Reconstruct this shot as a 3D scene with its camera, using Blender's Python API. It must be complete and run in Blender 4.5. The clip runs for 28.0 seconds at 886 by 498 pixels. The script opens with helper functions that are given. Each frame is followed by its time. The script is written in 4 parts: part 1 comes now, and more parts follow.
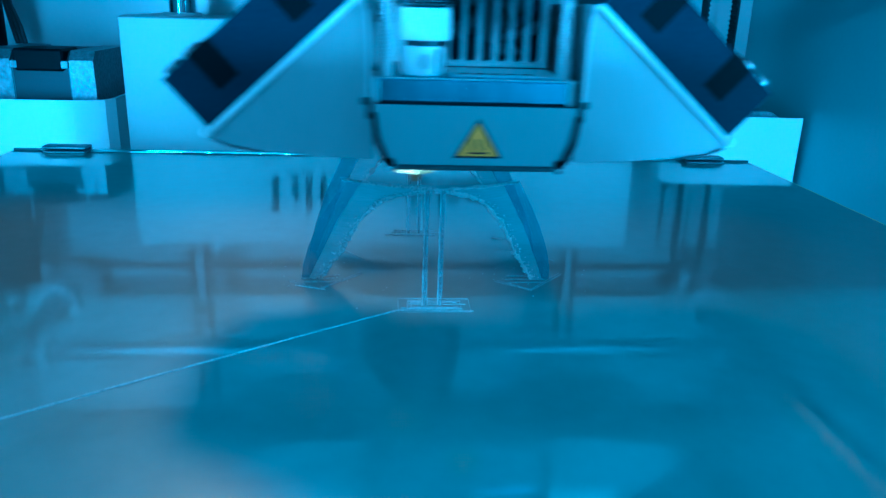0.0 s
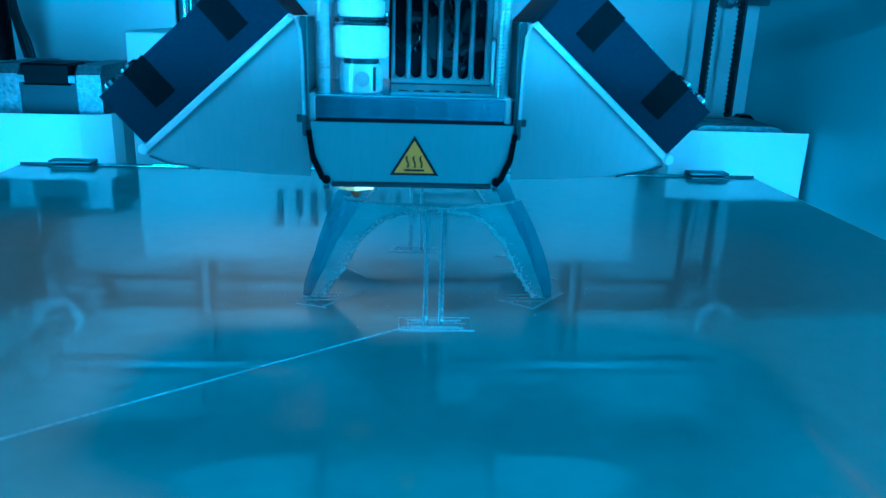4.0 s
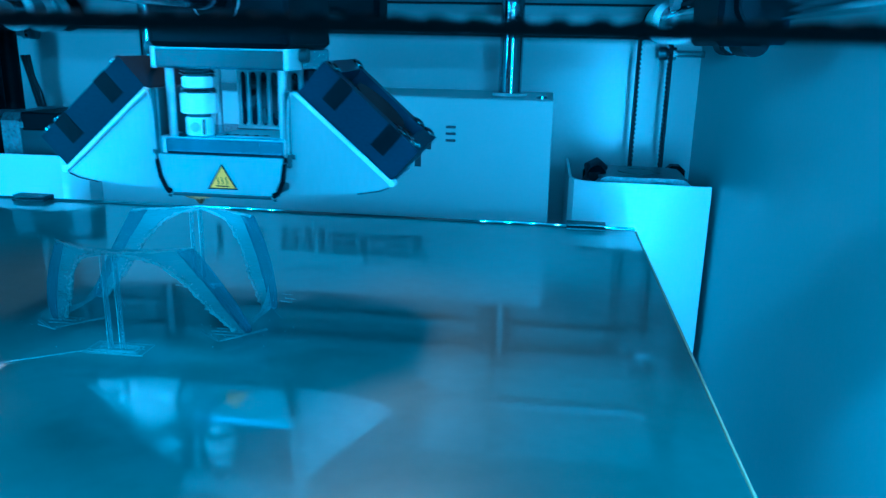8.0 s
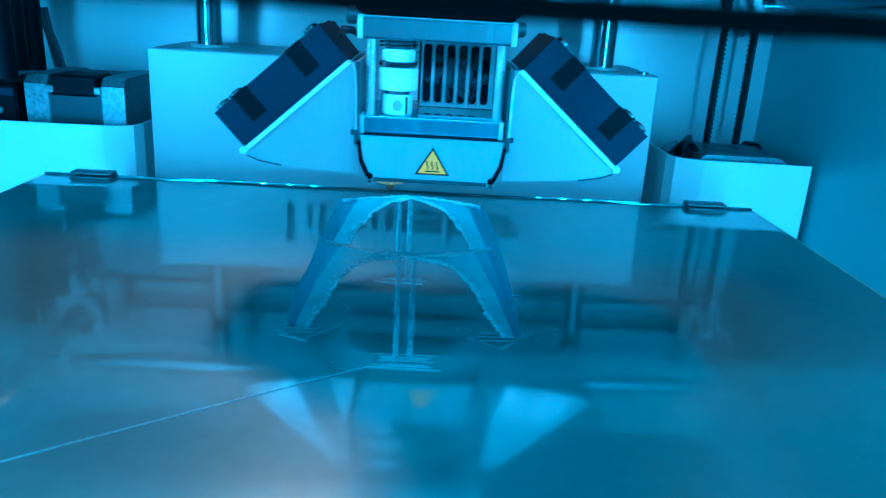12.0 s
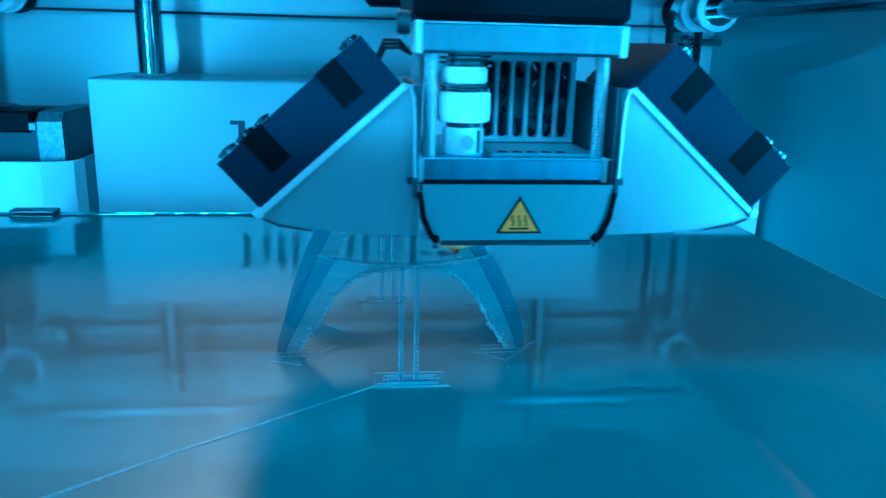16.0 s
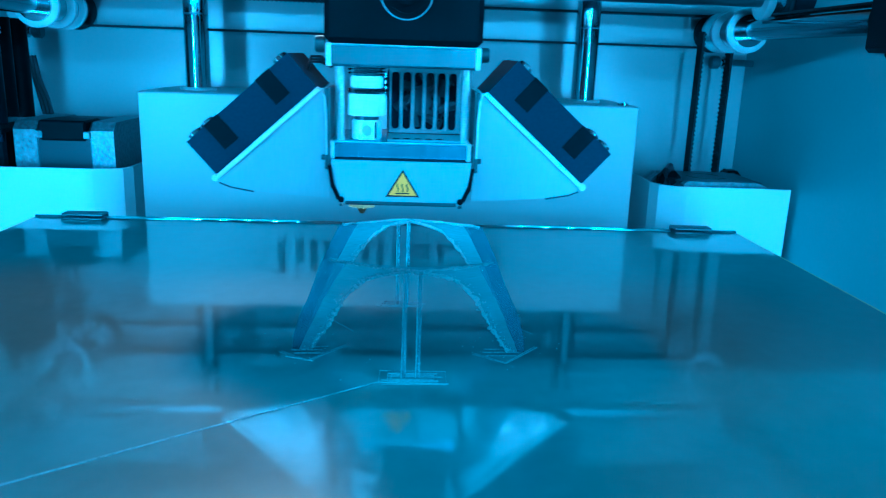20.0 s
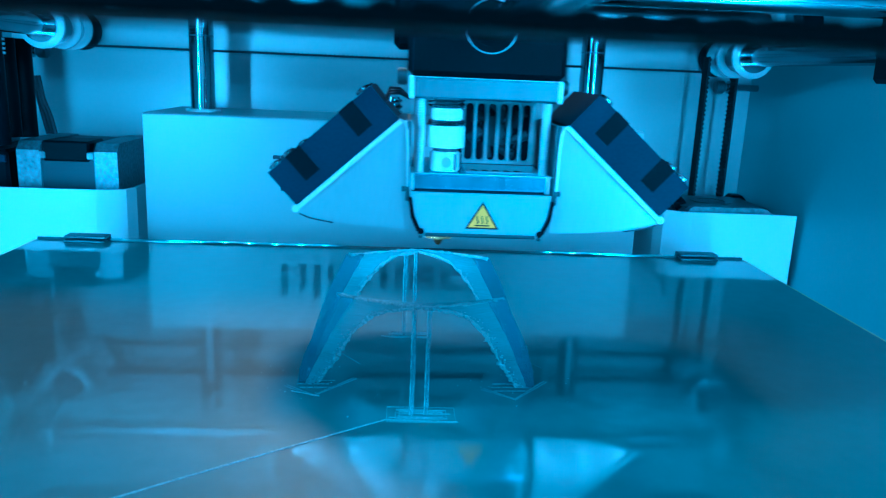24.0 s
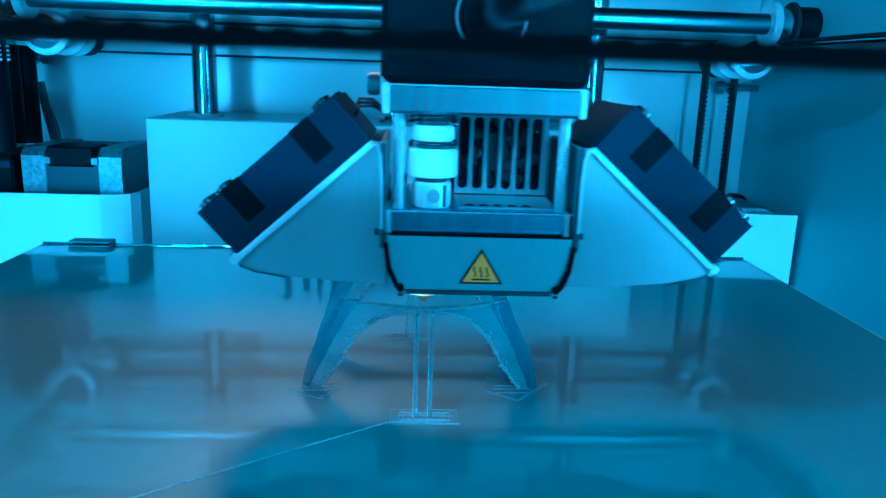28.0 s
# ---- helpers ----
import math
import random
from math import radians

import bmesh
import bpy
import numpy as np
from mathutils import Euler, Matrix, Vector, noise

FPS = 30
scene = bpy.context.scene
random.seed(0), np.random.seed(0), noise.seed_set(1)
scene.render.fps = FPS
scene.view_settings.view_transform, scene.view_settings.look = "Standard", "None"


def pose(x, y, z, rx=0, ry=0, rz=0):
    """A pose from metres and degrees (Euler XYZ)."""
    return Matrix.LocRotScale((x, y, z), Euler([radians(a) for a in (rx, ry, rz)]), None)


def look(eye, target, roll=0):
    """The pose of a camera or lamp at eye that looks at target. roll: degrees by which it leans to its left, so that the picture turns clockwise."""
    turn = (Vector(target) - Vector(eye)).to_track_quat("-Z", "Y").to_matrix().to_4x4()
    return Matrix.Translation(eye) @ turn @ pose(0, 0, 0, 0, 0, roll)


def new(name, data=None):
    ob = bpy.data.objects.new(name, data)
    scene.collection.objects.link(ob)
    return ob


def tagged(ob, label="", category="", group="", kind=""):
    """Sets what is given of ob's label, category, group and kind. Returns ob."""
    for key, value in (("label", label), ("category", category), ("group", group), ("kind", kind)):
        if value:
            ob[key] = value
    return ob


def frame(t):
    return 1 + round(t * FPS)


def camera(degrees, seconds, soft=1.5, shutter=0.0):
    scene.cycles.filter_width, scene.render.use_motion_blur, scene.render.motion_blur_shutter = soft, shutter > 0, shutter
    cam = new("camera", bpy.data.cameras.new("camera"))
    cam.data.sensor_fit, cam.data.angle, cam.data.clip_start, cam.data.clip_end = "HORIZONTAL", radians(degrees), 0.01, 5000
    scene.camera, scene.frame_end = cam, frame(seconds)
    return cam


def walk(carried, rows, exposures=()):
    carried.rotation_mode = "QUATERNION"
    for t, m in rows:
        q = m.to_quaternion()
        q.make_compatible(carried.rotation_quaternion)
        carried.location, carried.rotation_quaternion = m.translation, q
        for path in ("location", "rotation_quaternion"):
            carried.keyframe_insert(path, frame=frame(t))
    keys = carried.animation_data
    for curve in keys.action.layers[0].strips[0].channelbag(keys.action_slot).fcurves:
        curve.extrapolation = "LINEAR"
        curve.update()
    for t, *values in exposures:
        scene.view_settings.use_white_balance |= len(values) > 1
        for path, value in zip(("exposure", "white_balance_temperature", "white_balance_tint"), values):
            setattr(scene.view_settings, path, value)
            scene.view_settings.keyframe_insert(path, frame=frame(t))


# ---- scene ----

# Lengths below are in millimetres from the middle of the glass plate's rear edge, heights from its top face;
# the glass top lies GLASS metres over the printer's floor.
GLASS = 0.2

cam = camera(61.14, 28.0, soft=1.05, shutter=0.6)
cam.data.dof.use_dof, cam.data.dof.focus_distance, cam.data.dof.aperture_fstop = True, 0.2, 42.0
PATH = [
    (0, (-0.00298, -0.25899, 0.25349), (0.01229, -0.06974, 0.19063), 1.89),
    (0.5, (-0.00145, -0.25675, 0.25405), (0.01372, -0.06697, 0.19280), 2.00),
    (1, (-0.00126, -0.25642, 0.25457), (0.01485, -0.06663, 0.19359), 2.14),
    (1.5, (-0.00092, -0.25678, 0.25406), (0.01590, -0.06676, 0.19398), 2.34),
    (2, (-0.00246, -0.25645, 0.25345), (0.01348, -0.06650, 0.19291), 2.32),
    (2.5, (-0.00318, -0.25783, 0.25300), (0.01128, -0.06778, 0.19241), 2.21),
    (4.5, (-0.00022, -0.25856, 0.25746), (0.01213, -0.06813, 0.19762), 1.59),
    (5, (0.03167, -0.26388, 0.26592), (0.03592, -0.07299, 0.20638), 1.69),
    (5.5, (0.05977, -0.26132, 0.26482), (0.05244, -0.07091, 0.20410), 1.15),
    (6, (0.06614, -0.26778, 0.26022), (0.05192, -0.07714, 0.20143), 2.04),
    (6.5, (0.08216, -0.27506, 0.26494), (0.05705, -0.08509, 0.20767), 1.53),
    (7, (0.09712, -0.27735, 0.26696), (0.06927, -0.08685, 0.21280), 1.68),
    (7.5, (0.09668, -0.27152, 0.26335), (0.07072, -0.07985, 0.21247), 1.97),
    (8, (0.09621, -0.27304, 0.26655), (0.07065, -0.08197, 0.21324), 1.21),
    (8.5, (0.09244, -0.27253, 0.26974), (0.07016, -0.08059, 0.21811), 1.45),
    (9, (0.08817, -0.26907, 0.26852), (0.06865, -0.07710, 0.21594), 2.27),
    (9.5, (0.08795, -0.26834, 0.26797), (0.07158, -0.07651, 0.21379), 2.65),
    (10, (0.07488, -0.26372, 0.26373), (0.06836, -0.07216, 0.20660), 2.53),
    (10.5, (0.06190, -0.26620, 0.26672), (0.05597, -0.07408, 0.21145), 2.47),
    (11, (0.04218, -0.26470, 0.26855), (0.03829, -0.07285, 0.21218), 2.76),
    (11.5, (0.02348, -0.26239, 0.26755), (0.02445, -0.07151, 0.20783), 2.68),
    (12, (0.00847, -0.26395, 0.26729), (0.01386, -0.07395, 0.20508), 3.36),
    (12.5, (-0.01162, -0.26141, 0.26667), (0.00150, -0.07203, 0.20371), 2.98),
    (13, (-0.03420, -0.25906, 0.26627), (-0.01058, -0.06966, 0.20655), 2.86),
    (13.5, (-0.04389, -0.25500, 0.26716), (-0.01162, -0.06535, 0.21247), 3.15),
    (15.5, (-0.01642, -0.25678, 0.26113), (0.01102, -0.06614, 0.20725), 1.80),
    (16, (-0.00386, -0.25840, 0.26053), (0.01917, -0.06697, 0.20736), 1.49),
    (16.5, (0.00171, -0.26140, 0.25895), (0.01314, -0.06776, 0.21020), 1.87),
    (17, (0.00536, -0.26505, 0.26069), (0.01276, -0.07140, 0.21123), 1.83),
    (17.5, (0.00368, -0.26826, 0.26148), (0.01457, -0.07523, 0.21027), 2.33),
    (18, (0.00256, -0.26949, 0.26157), (0.01363, -0.07652, 0.21019), 2.36),
    (18.5, (0.00246, -0.26804, 0.26216), (0.01508, -0.07508, 0.21114), 2.44),
    (19, (0.00370, -0.26799, 0.26183), (0.01549, -0.07483, 0.21133), 1.98),
    (19.5, (0.00191, -0.26892, 0.26276), (0.01402, -0.07573, 0.21246), 2.10),
    (20, (0.00368, -0.26829, 0.26162), (0.01420, -0.07484, 0.21199), 2.02),
    (20.5, (0.00541, -0.26725, 0.26166), (0.01631, -0.07365, 0.21266), 1.67),
    (22.5, (0.00437, -0.27044, 0.26416), (0.01483, -0.07649, 0.21646), 2.20),
    (23, (0.00247, -0.26738, 0.26467), (0.01292, -0.07333, 0.21742), 2.11),
    (23.5, (0.00213, -0.26808, 0.26453), (0.01255, -0.07401, 0.21733), 2.27),
    (24, (0.00155, -0.26545, 0.26512), (0.01226, -0.07112, 0.21906), 2.45),
    (24.5, (0.00100, -0.26619, 0.26437), (0.01134, -0.07210, 0.21724), 2.31),
    (25, (-0.00083, -0.26919, 0.26610), (0.00895, -0.07522, 0.21836), 2.21),
    (25.5, (0.00024, -0.27049, 0.26640), (0.00955, -0.07608, 0.22039), 2.20),
    (26, (0.00036, -0.27169, 0.26721), (0.01084, -0.07739, 0.22099), 2.39),
    (26.5, (0.00068, -0.27183, 0.26640), (0.01057, -0.07744, 0.22042), 2.17),
    (27, (0.00073, -0.27162, 0.26525), (0.01032, -0.07702, 0.22009), 2.26),
    (27.5, (0.00279, -0.26913, 0.26594), (0.01218, -0.07445, 0.22109), 2.16),
    (28, (0.00169, -0.26687, 0.26610), (0.01161, -0.07248, 0.22014), 1.97),
]
KELVIN = 2900
walk(cam, [(t, look(eye, target, roll)) for t, eye, target, roll in PATH],
     exposures=[(0.0, 0.0, KELVIN, 10.0), (5.0, 0.0, KELVIN, 10.0), (7.0, -0.12, KELVIN, 10.0), (8.0, -0.24, KELVIN, 10.0), (9.0, -0.2, KELVIN, 10.0), (10.0, -0.08, KELVIN, 10.0),
                (12.0, 0.0, KELVIN, 10.0), (28.0, 0.0, KELVIN, 10.0)])

# ---- light ----
world = bpy.data.worlds.new("world")
scene.world = world
world.use_nodes = True
world.node_tree.nodes["Background"].inputs[0].default_value = (1.0, 0.62, 0.32, 1)
world.node_tree.nodes["Background"].inputs[1].default_value = 0.006


def area(name, eye, target, sx, sy, power, colour, spread=180):
    d = bpy.data.lights.new(name, "AREA")
    d.shape, d.size, d.size_y, d.energy, d.color = "RECTANGLE", sx, sy, power, colour
    d.spread = radians(spread)
    ob = new(name, d)
    ob.matrix_world = look(eye, target)
    return ob


LED = (0.71, 1.0, 0.605)
area("led_strip_light_left", (-0.157, -0.230, 0.215), (-0.110, 0.04, 0.215), 0.026, 0.22, 0.27, LED, 110)
area("led_strip_light_right", (0.157, -0.230, 0.215), (0.110, 0.04, 0.215), 0.026, 0.22, 0.27, LED, 110)
area("ceiling_lamp_light", (-0.22, 1.10, 1.40), (-0.07, -0.15, 0.2), 0.26, 0.26, 0.16, (1.0, 0.56, 0.16), 16)
# Added fill standing in for room light on front faces; no window is there.
area("room_fill_light", (0.2, -1.9, 0.62), (0.0, 0.0, 0.25), 2.4, 1.75, 8.2, LED)


# ---- materials ----
def material(name, base, rough=0.5, metal=0.0, grain=400.0, vary=0.12, bump=0.05, coat=0.0, stretch=(1, 1, 1),
             big=30.0, spec=0.5, alpha=1.0, trans=0.0, coat_rough=0.05, coat_ior=1.5):
    m = bpy.data.materials.new(name)
    m.use_nodes = True
    nt = m.node_tree
    b = nt.nodes["Principled BSDF"]
    tc = nt.nodes.new("ShaderNodeTexCoord")
    mp = nt.nodes.new("ShaderNodeMapping")
    mp.inputs["Scale"].default_value = stretch
    nt.links.new(tc.outputs["Object"], mp.inputs[0])
    n1, n2 = nt.nodes.new("ShaderNodeTexNoise"), nt.nodes.new("ShaderNodeTexNoise")
    n1.inputs["Scale"].default_value, n1.inputs["Detail"].default_value = grain, 4
    n2.inputs["Scale"].default_value, n2.inputs["Detail"].default_value = big, 3
    for n in (n1, n2):
        nt.links.new(mp.outputs[0], n.inputs["Vector"])
    mix = nt.nodes.new("ShaderNodeMix")
    mix.data_type = "FLOAT"
    nt.links.new(n1.outputs["Fac"], mix.inputs[2])
    nt.links.new(n2.outputs["Fac"], mix.inputs[3])
    mix.inputs[0].default_value = 0.5
    ramp = nt.nodes.new("ShaderNodeValToRGB")
    c = Vector(base)
    ramp.color_ramp.elements[0].position, ramp.color_ramp.elements[1].position = 0.3, 0.7
    ramp.color_ramp.elements[0].color = (*(c * (1 - vary)), 1)
    ramp.color_ramp.elements[1].color = (*[min(1.0, v) for v in c * (1 + vary)], 1)
    nt.links.new(mix.outputs[0], ramp.inputs[0])
    nt.links.new(ramp.outputs[0], b.inputs["Base Color"])
    rr = nt.nodes.new("ShaderNodeMapRange")
    rr.inputs["To Min"].default_value, rr.inputs["To Max"].default_value = max(0.0, rough * 0.75), min(1.0, rough * 1.25)
    nt.links.new(n2.outputs["Fac"], rr.inputs["Value"])
    nt.links.new(rr.outputs[0], b.inputs["Roughness"])
    b.inputs["Metallic"].default_value = metal
    b.inputs["Specular IOR Level"].default_value = spec
    b.inputs["Coat Weight"].default_value = coat
    b.inputs["Coat Roughness"].default_value = coat_rough
    b.inputs["Coat IOR"].default_value = coat_ior
    b.inputs["Alpha"].default_value = alpha
    b.inputs["Transmission Weight"].default_value = trans
    if bump:
        bp = nt.nodes.new("ShaderNodeBump")
        bp.inputs["Strength"].default_value, bp.inputs["Distance"].default_value = bump, 0.0003
        nt.links.new(n1.outputs["Fac"], bp.inputs["Height"])
        nt.links.new(bp.outputs[0], b.inputs["Normal"])
    return m


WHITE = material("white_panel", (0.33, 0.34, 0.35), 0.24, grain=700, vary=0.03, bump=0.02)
# Same white sheet as WHITE, its tint blued for bluish scattered light.
PANEL = material("white_panel_bluish_lit", (0.42, 0.46, 0.48), 0.4, grain=700, vary=0.04, bump=0.02)
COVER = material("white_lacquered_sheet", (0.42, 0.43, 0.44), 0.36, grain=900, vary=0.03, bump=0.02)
# COVER's sheet again, its colour raised for the brighter light on the corner covers.
LIT_COVER = material("white_sheet_strip_lit", (0.68, 0.69, 0.70), 0.24, grain=900, vary=0.03, bump=0.02)
CHROME = material("polished_steel", (0.42, 0.43, 0.45), 0.13, 1.0, grain=900, vary=0.06, bump=0.01, stretch=(1, 1, 0.1))
ROD = material("ground_steel_rod", (0.24, 0.25, 0.27), 0.15, 1.0, grain=900, vary=0.08, bump=0.01, stretch=(1, 1, 1))
BRIGHTROD = material("polished_steel_rod", (0.20, 0.21, 0.23), 0.30, 1.0, grain=900, vary=0.04, bump=0.0)
ALU = material("milled_aluminium", (0.50, 0.53, 0.58), 0.22, 0.95, grain=700, vary=0.16, bump=0.22, stretch=(1, 1, 0.06))
# Bluish aluminium, its tone varying in narrow upright streaks.
BLUEALU = material("bluish_streaked_aluminium", (0.46, 0.58, 0.74), 0.22, 0.8, grain=500, vary=0.35, bump=0.2, stretch=(1, 1, 0.05))
PALEALU = material("pale_blasted_aluminium", (0.52, 0.54, 0.56), 0.34, 0.35, grain=1500, vary=0.12, bump=0.05)
# Pale, barely metallic steel: glints put into the colour of rims and edges.
RIM = material("pale_glint_steel", (0.88, 0.89, 0.90), 0.3, 0.25, grain=1500, vary=0.05, bump=0.03)
SATIN = material("satin_steel", (0.66, 0.67, 0.69), 0.32, 0.6, grain=1500, vary=0.1, bump=0.05)
SHEET = material("bare_sheet_steel", (0.50, 0.52, 0.54), 0.42, 0.6, grain=1800, vary=0.06, bump=0.02, stretch=(1, 1, 0.15), coat=1.0, coat_rough=0.07, coat_ior=1.72)
BENT = material("bent_sheet_steel", (0.46, 0.49, 0.51), 0.46, 0.5, grain=1800, vary=0.07, bump=0.03, stretch=(1, 1, 0.15))
DARKSTEEL = material("dark_bracket_steel", (0.12, 0.13, 0.14), 0.4, 0.7, grain=900, vary=0.2)
BLACK = material("black_plastic", (0.004, 0.0045, 0.007), 0.5, grain=1400, vary=0.2, bump=0.06, spec=0.07)
FANBLACK = material("black_fan_plastic", (0.016, 0.025, 0.042), 0.45, grain=1400, vary=0.2, bump=0.05, spec=0.09)
RUBBER = material("black_rubber_belt", (0.016, 0.018, 0.022), 0.7, grain=2500, vary=0.25, bump=0.1, spec=0.2)
PTFE = material("white_insulator_plastic", (0.93, 0.93, 0.92), 0.35, grain=1200, vary=0.03, bump=0.02)
BRASS = material("brass", (0.95, 0.60, 0.25), 0.16, 1.0, grain=1500, vary=0.1, bump=0.02)
YELLOW = material("yellow_warning_print", (0.98, 0.50, 0.01), 0.45, grain=1500, vary=0.04, bump=0.0)
INK = material("black_print", (0.015, 0.015, 0.018), 0.5, grain=1200, vary=0.1, bump=0.0)
LOGOINK = material("dark_grey_print", (0.02, 0.022, 0.03), 0.5, grain=900, vary=0.1, bump=0.0)
GLASSTOP = material("hazy_glass_plate", (0.126, 0.155, 0.147), 0.34, grain=220, vary=0.14, bump=0.0, coat=1.0, coat_rough=0.05,
                    coat_ior=2.05, big=18)
# Yellow-green of cut glass, paled for the highlight along the right edge.
GLASSEDGE = material("greenish_glass_edge", (0.66, 0.64, 0.40), 0.15, grain=200, vary=0.12, bump=0.0, coat=1.0)
POLISHED = material("polished_glass_edge", (0.10, 0.115, 0.115), 0.012, 0.5, grain=300, vary=0.1, bump=0.0)
BEDPLATE = material("anodised_heater_plate", (0.30, 0.31, 0.32), 0.5, 0.9, grain=900, vary=0.1)
LAMINATE = material("blued_motor_laminations", (0.04, 0.043, 0.05), 0.5, 0.5, grain=3000, vary=0.2, stretch=(1, 1, 8))
CASTALU = material("cast_aluminium", (0.25, 0.26, 0.28), 0.45, 0.6, grain=700, vary=0.5, bump=0.7)
BEARING = material("white_pulley_flange", (0.70, 0.72, 0.74), 0.25, 0.4, grain=900, vary=0.06)
PRINT = material("clear_blue_white_filament", (0.50, 0.56, 0.59), 0.25, grain=1800, vary=0.25, bump=0.4, stretch=(0.2, 0.2, 6), alpha=0.46)
# Same filament as PRINT, deep blue for the dark refracted through the outer strips.
CLEARPRINT = material("refraction_dark_filament", (0.17, 0.26, 0.35), 0.2, grain=1800, vary=0.2, bump=0.3, stretch=(0.2, 0.2, 6), alpha=0.42)
STRAND = material("thin_filament_strand", (0.58, 0.62, 0.62), 0.3, grain=1800, vary=0.5, bump=0.1, alpha=0.55)
EDGEPRINT = material("speckled_rough_filament", (0.60, 0.65, 0.68), 0.25, grain=2600, vary=0.6, bump=0.5, alpha=0.6)
BRIM = material("faint_brim_filament", (0.60, 0.65, 0.68), 0.3, grain=1800, vary=0.4, bump=0.1, alpha=0.38)
COLUMN = material("pale_support_filament", (0.45, 0.52, 0.56), 0.35, grain=2600, vary=0.25, bump=0.4, alpha=0.36)
ROOM = material("warm_grey_plaster", (0.22, 0.20, 0.17), 0.8, grain=12, vary=0.08, bump=0.05, big=1.5)
TABLEWOOD = material("brown_table_top", (0.20, 0.12, 0.06), 0.45, grain=30, vary=0.3, bump=0.05, stretch=(0.2, 1, 1), big=4)
DIODE = material("glowing_diode", (0.8, 0.8, 0.8), 0.4, vary=0.02, bump=0.0)
DIODE.node_tree.nodes["Principled BSDF"].inputs["Emission Color"].default_value = (0.71, 1.0, 0.60, 1)
DIODE.node_tree.nodes["Principled BSDF"].inputs["Emission Strength"].default_value = 680.0
DIFFUSER = material("glowing_milky_diffuser", (0.8, 0.8, 0.8), 0.4, vary=0.02, bump=0.0)
DIFFUSER.node_tree.nodes["Principled BSDF"].inputs["Emission Color"].default_value = (0.71, 1.0, 0.605, 1)
DIFFUSER.node_tree.nodes["Principled BSDF"].inputs["Emission Strength"].default_value = 7.0
CABLE = material("black_cable_sheath", (0.02, 0.02, 0.025), 0.45, grain=900, vary=0.1)


# ---- building blocks ----
ORIGIN = {}


def thing(name, at=(0, 0, 0), label="", category="", group="", kind=""):
    ob = new(name)
    ob.empty_display_size = 0.01
    ob.location = (at[0] * 0.001, at[1] * 0.001, at[2] * 0.001 + GLASS)
    ORIGIN[ob] = Vector(at)
    return tagged(ob, label, category, group, kind)


def mesh_of(name, bm, mat, shift=(0, 0, 0), angle=28):
    bmesh.ops.recalc_face_normals(bm, faces=bm.faces[:])
    bm.transform(Matrix.Scale(0.001, 4) @ Matrix.Translation(-Vector(shift)))
    me = bpy.data.meshes.new(name)
    bm.to_mesh(me)
    bm.free()
    me.materials.append(mat)
    me.shade_smooth()
    me.set_sharp_from_angle(angle=radians(angle))
    return me


def part(name, bm, mat, parent, label=""):
    top = parent
    while top.parent:
        top = top.parent
    ob = new(name, mesh_of(name, bm, mat, ORIGIN[top]))
    ob.parent = parent
    return tagged(ob, label)


def single(name, bm, mat, at, label, category, group="", kind=""):
    """A thing of one mesh, with its origin at the given place."""
    ob = new(name, mesh_of(name, bm, mat, at))
    ob.location = (at[0] * 0.001, at[1] * 0.001, at[2] * 0.001 + GLASS)
    ORIGIN[ob] = Vector(at)
    return tagged(ob, label, category, group, kind)


def box(x0, x1, y0, y1, z0, z1, bevel=0.0, bm=None, turn=None, seg=1):
    bm = bm or bmesh.new()
    m = Matrix.Translation(((x0 + x1) / 2, (y0 + y1) / 2, (z0 + z1) / 2))
    if turn is not None:
        m = m @ turn
    made = bmesh.ops.create_cube(bm, size=1.0, matrix=m @ Matrix.Diagonal((x1 - x0, y1 - y0, z1 - z0, 1)))
    if bevel:
        edges = list({e for v in made["verts"] for e in v.link_edges})
        bmesh.ops.bevel(bm, geom=edges, offset=bevel, segments=seg, affect="EDGES", profile=0.5)
    return bm


def rod(p0, p1, r, r2=None, seg=20, bm=None, bevel=0.0):
    bm = bm or bmesh.new()
    a, b = Vector(p0), Vector(p1)
    m = Matrix.Translation((a + b) / 2) @ (b - a).to_track_quat("Z", "Y").to_matrix().to_4x4()
    made = bmesh.ops.create_cone(bm, cap_ends=True, segments=seg, radius1=r, radius2=r if r2 is None else r2, depth=(b - a).length, matrix=m)
    if bevel:
        edges = list({e for v in made["verts"] for e in v.link_edges if len(e.link_faces) == 2 and any(len(f.verts) > 4 for f in e.link_faces)})
        bmesh.ops.bevel(bm, geom=edges, offset=bevel, segments=2, affect="EDGES")
    return bm


def prism(points, a, b, axis="y", bm=None):
    """A flat outline drawn out from a to b along an axis: outlines are (x, z) for y, (x, y) for z, (y, z) for x."""
    bm = bm or bmesh.new()
    place = {"y": lambda p, d: (p[0], d, p[1]), "z": lambda p, d: (p[0], p[1], d), "x": lambda p, d: (d, p[0], p[1])}[axis]
    lo, hi = [bm.verts.new(place(p, a)) for p in points], [bm.verts.new(place(p, b)) for p in points]
    bm.faces.new(lo)
    bm.faces.new(hi[::-1])
    for i in range(len(points)):
        j = (i + 1) % len(points)
        bm.faces.new((lo[i], hi[i], hi[j], lo[j]))
    return bm


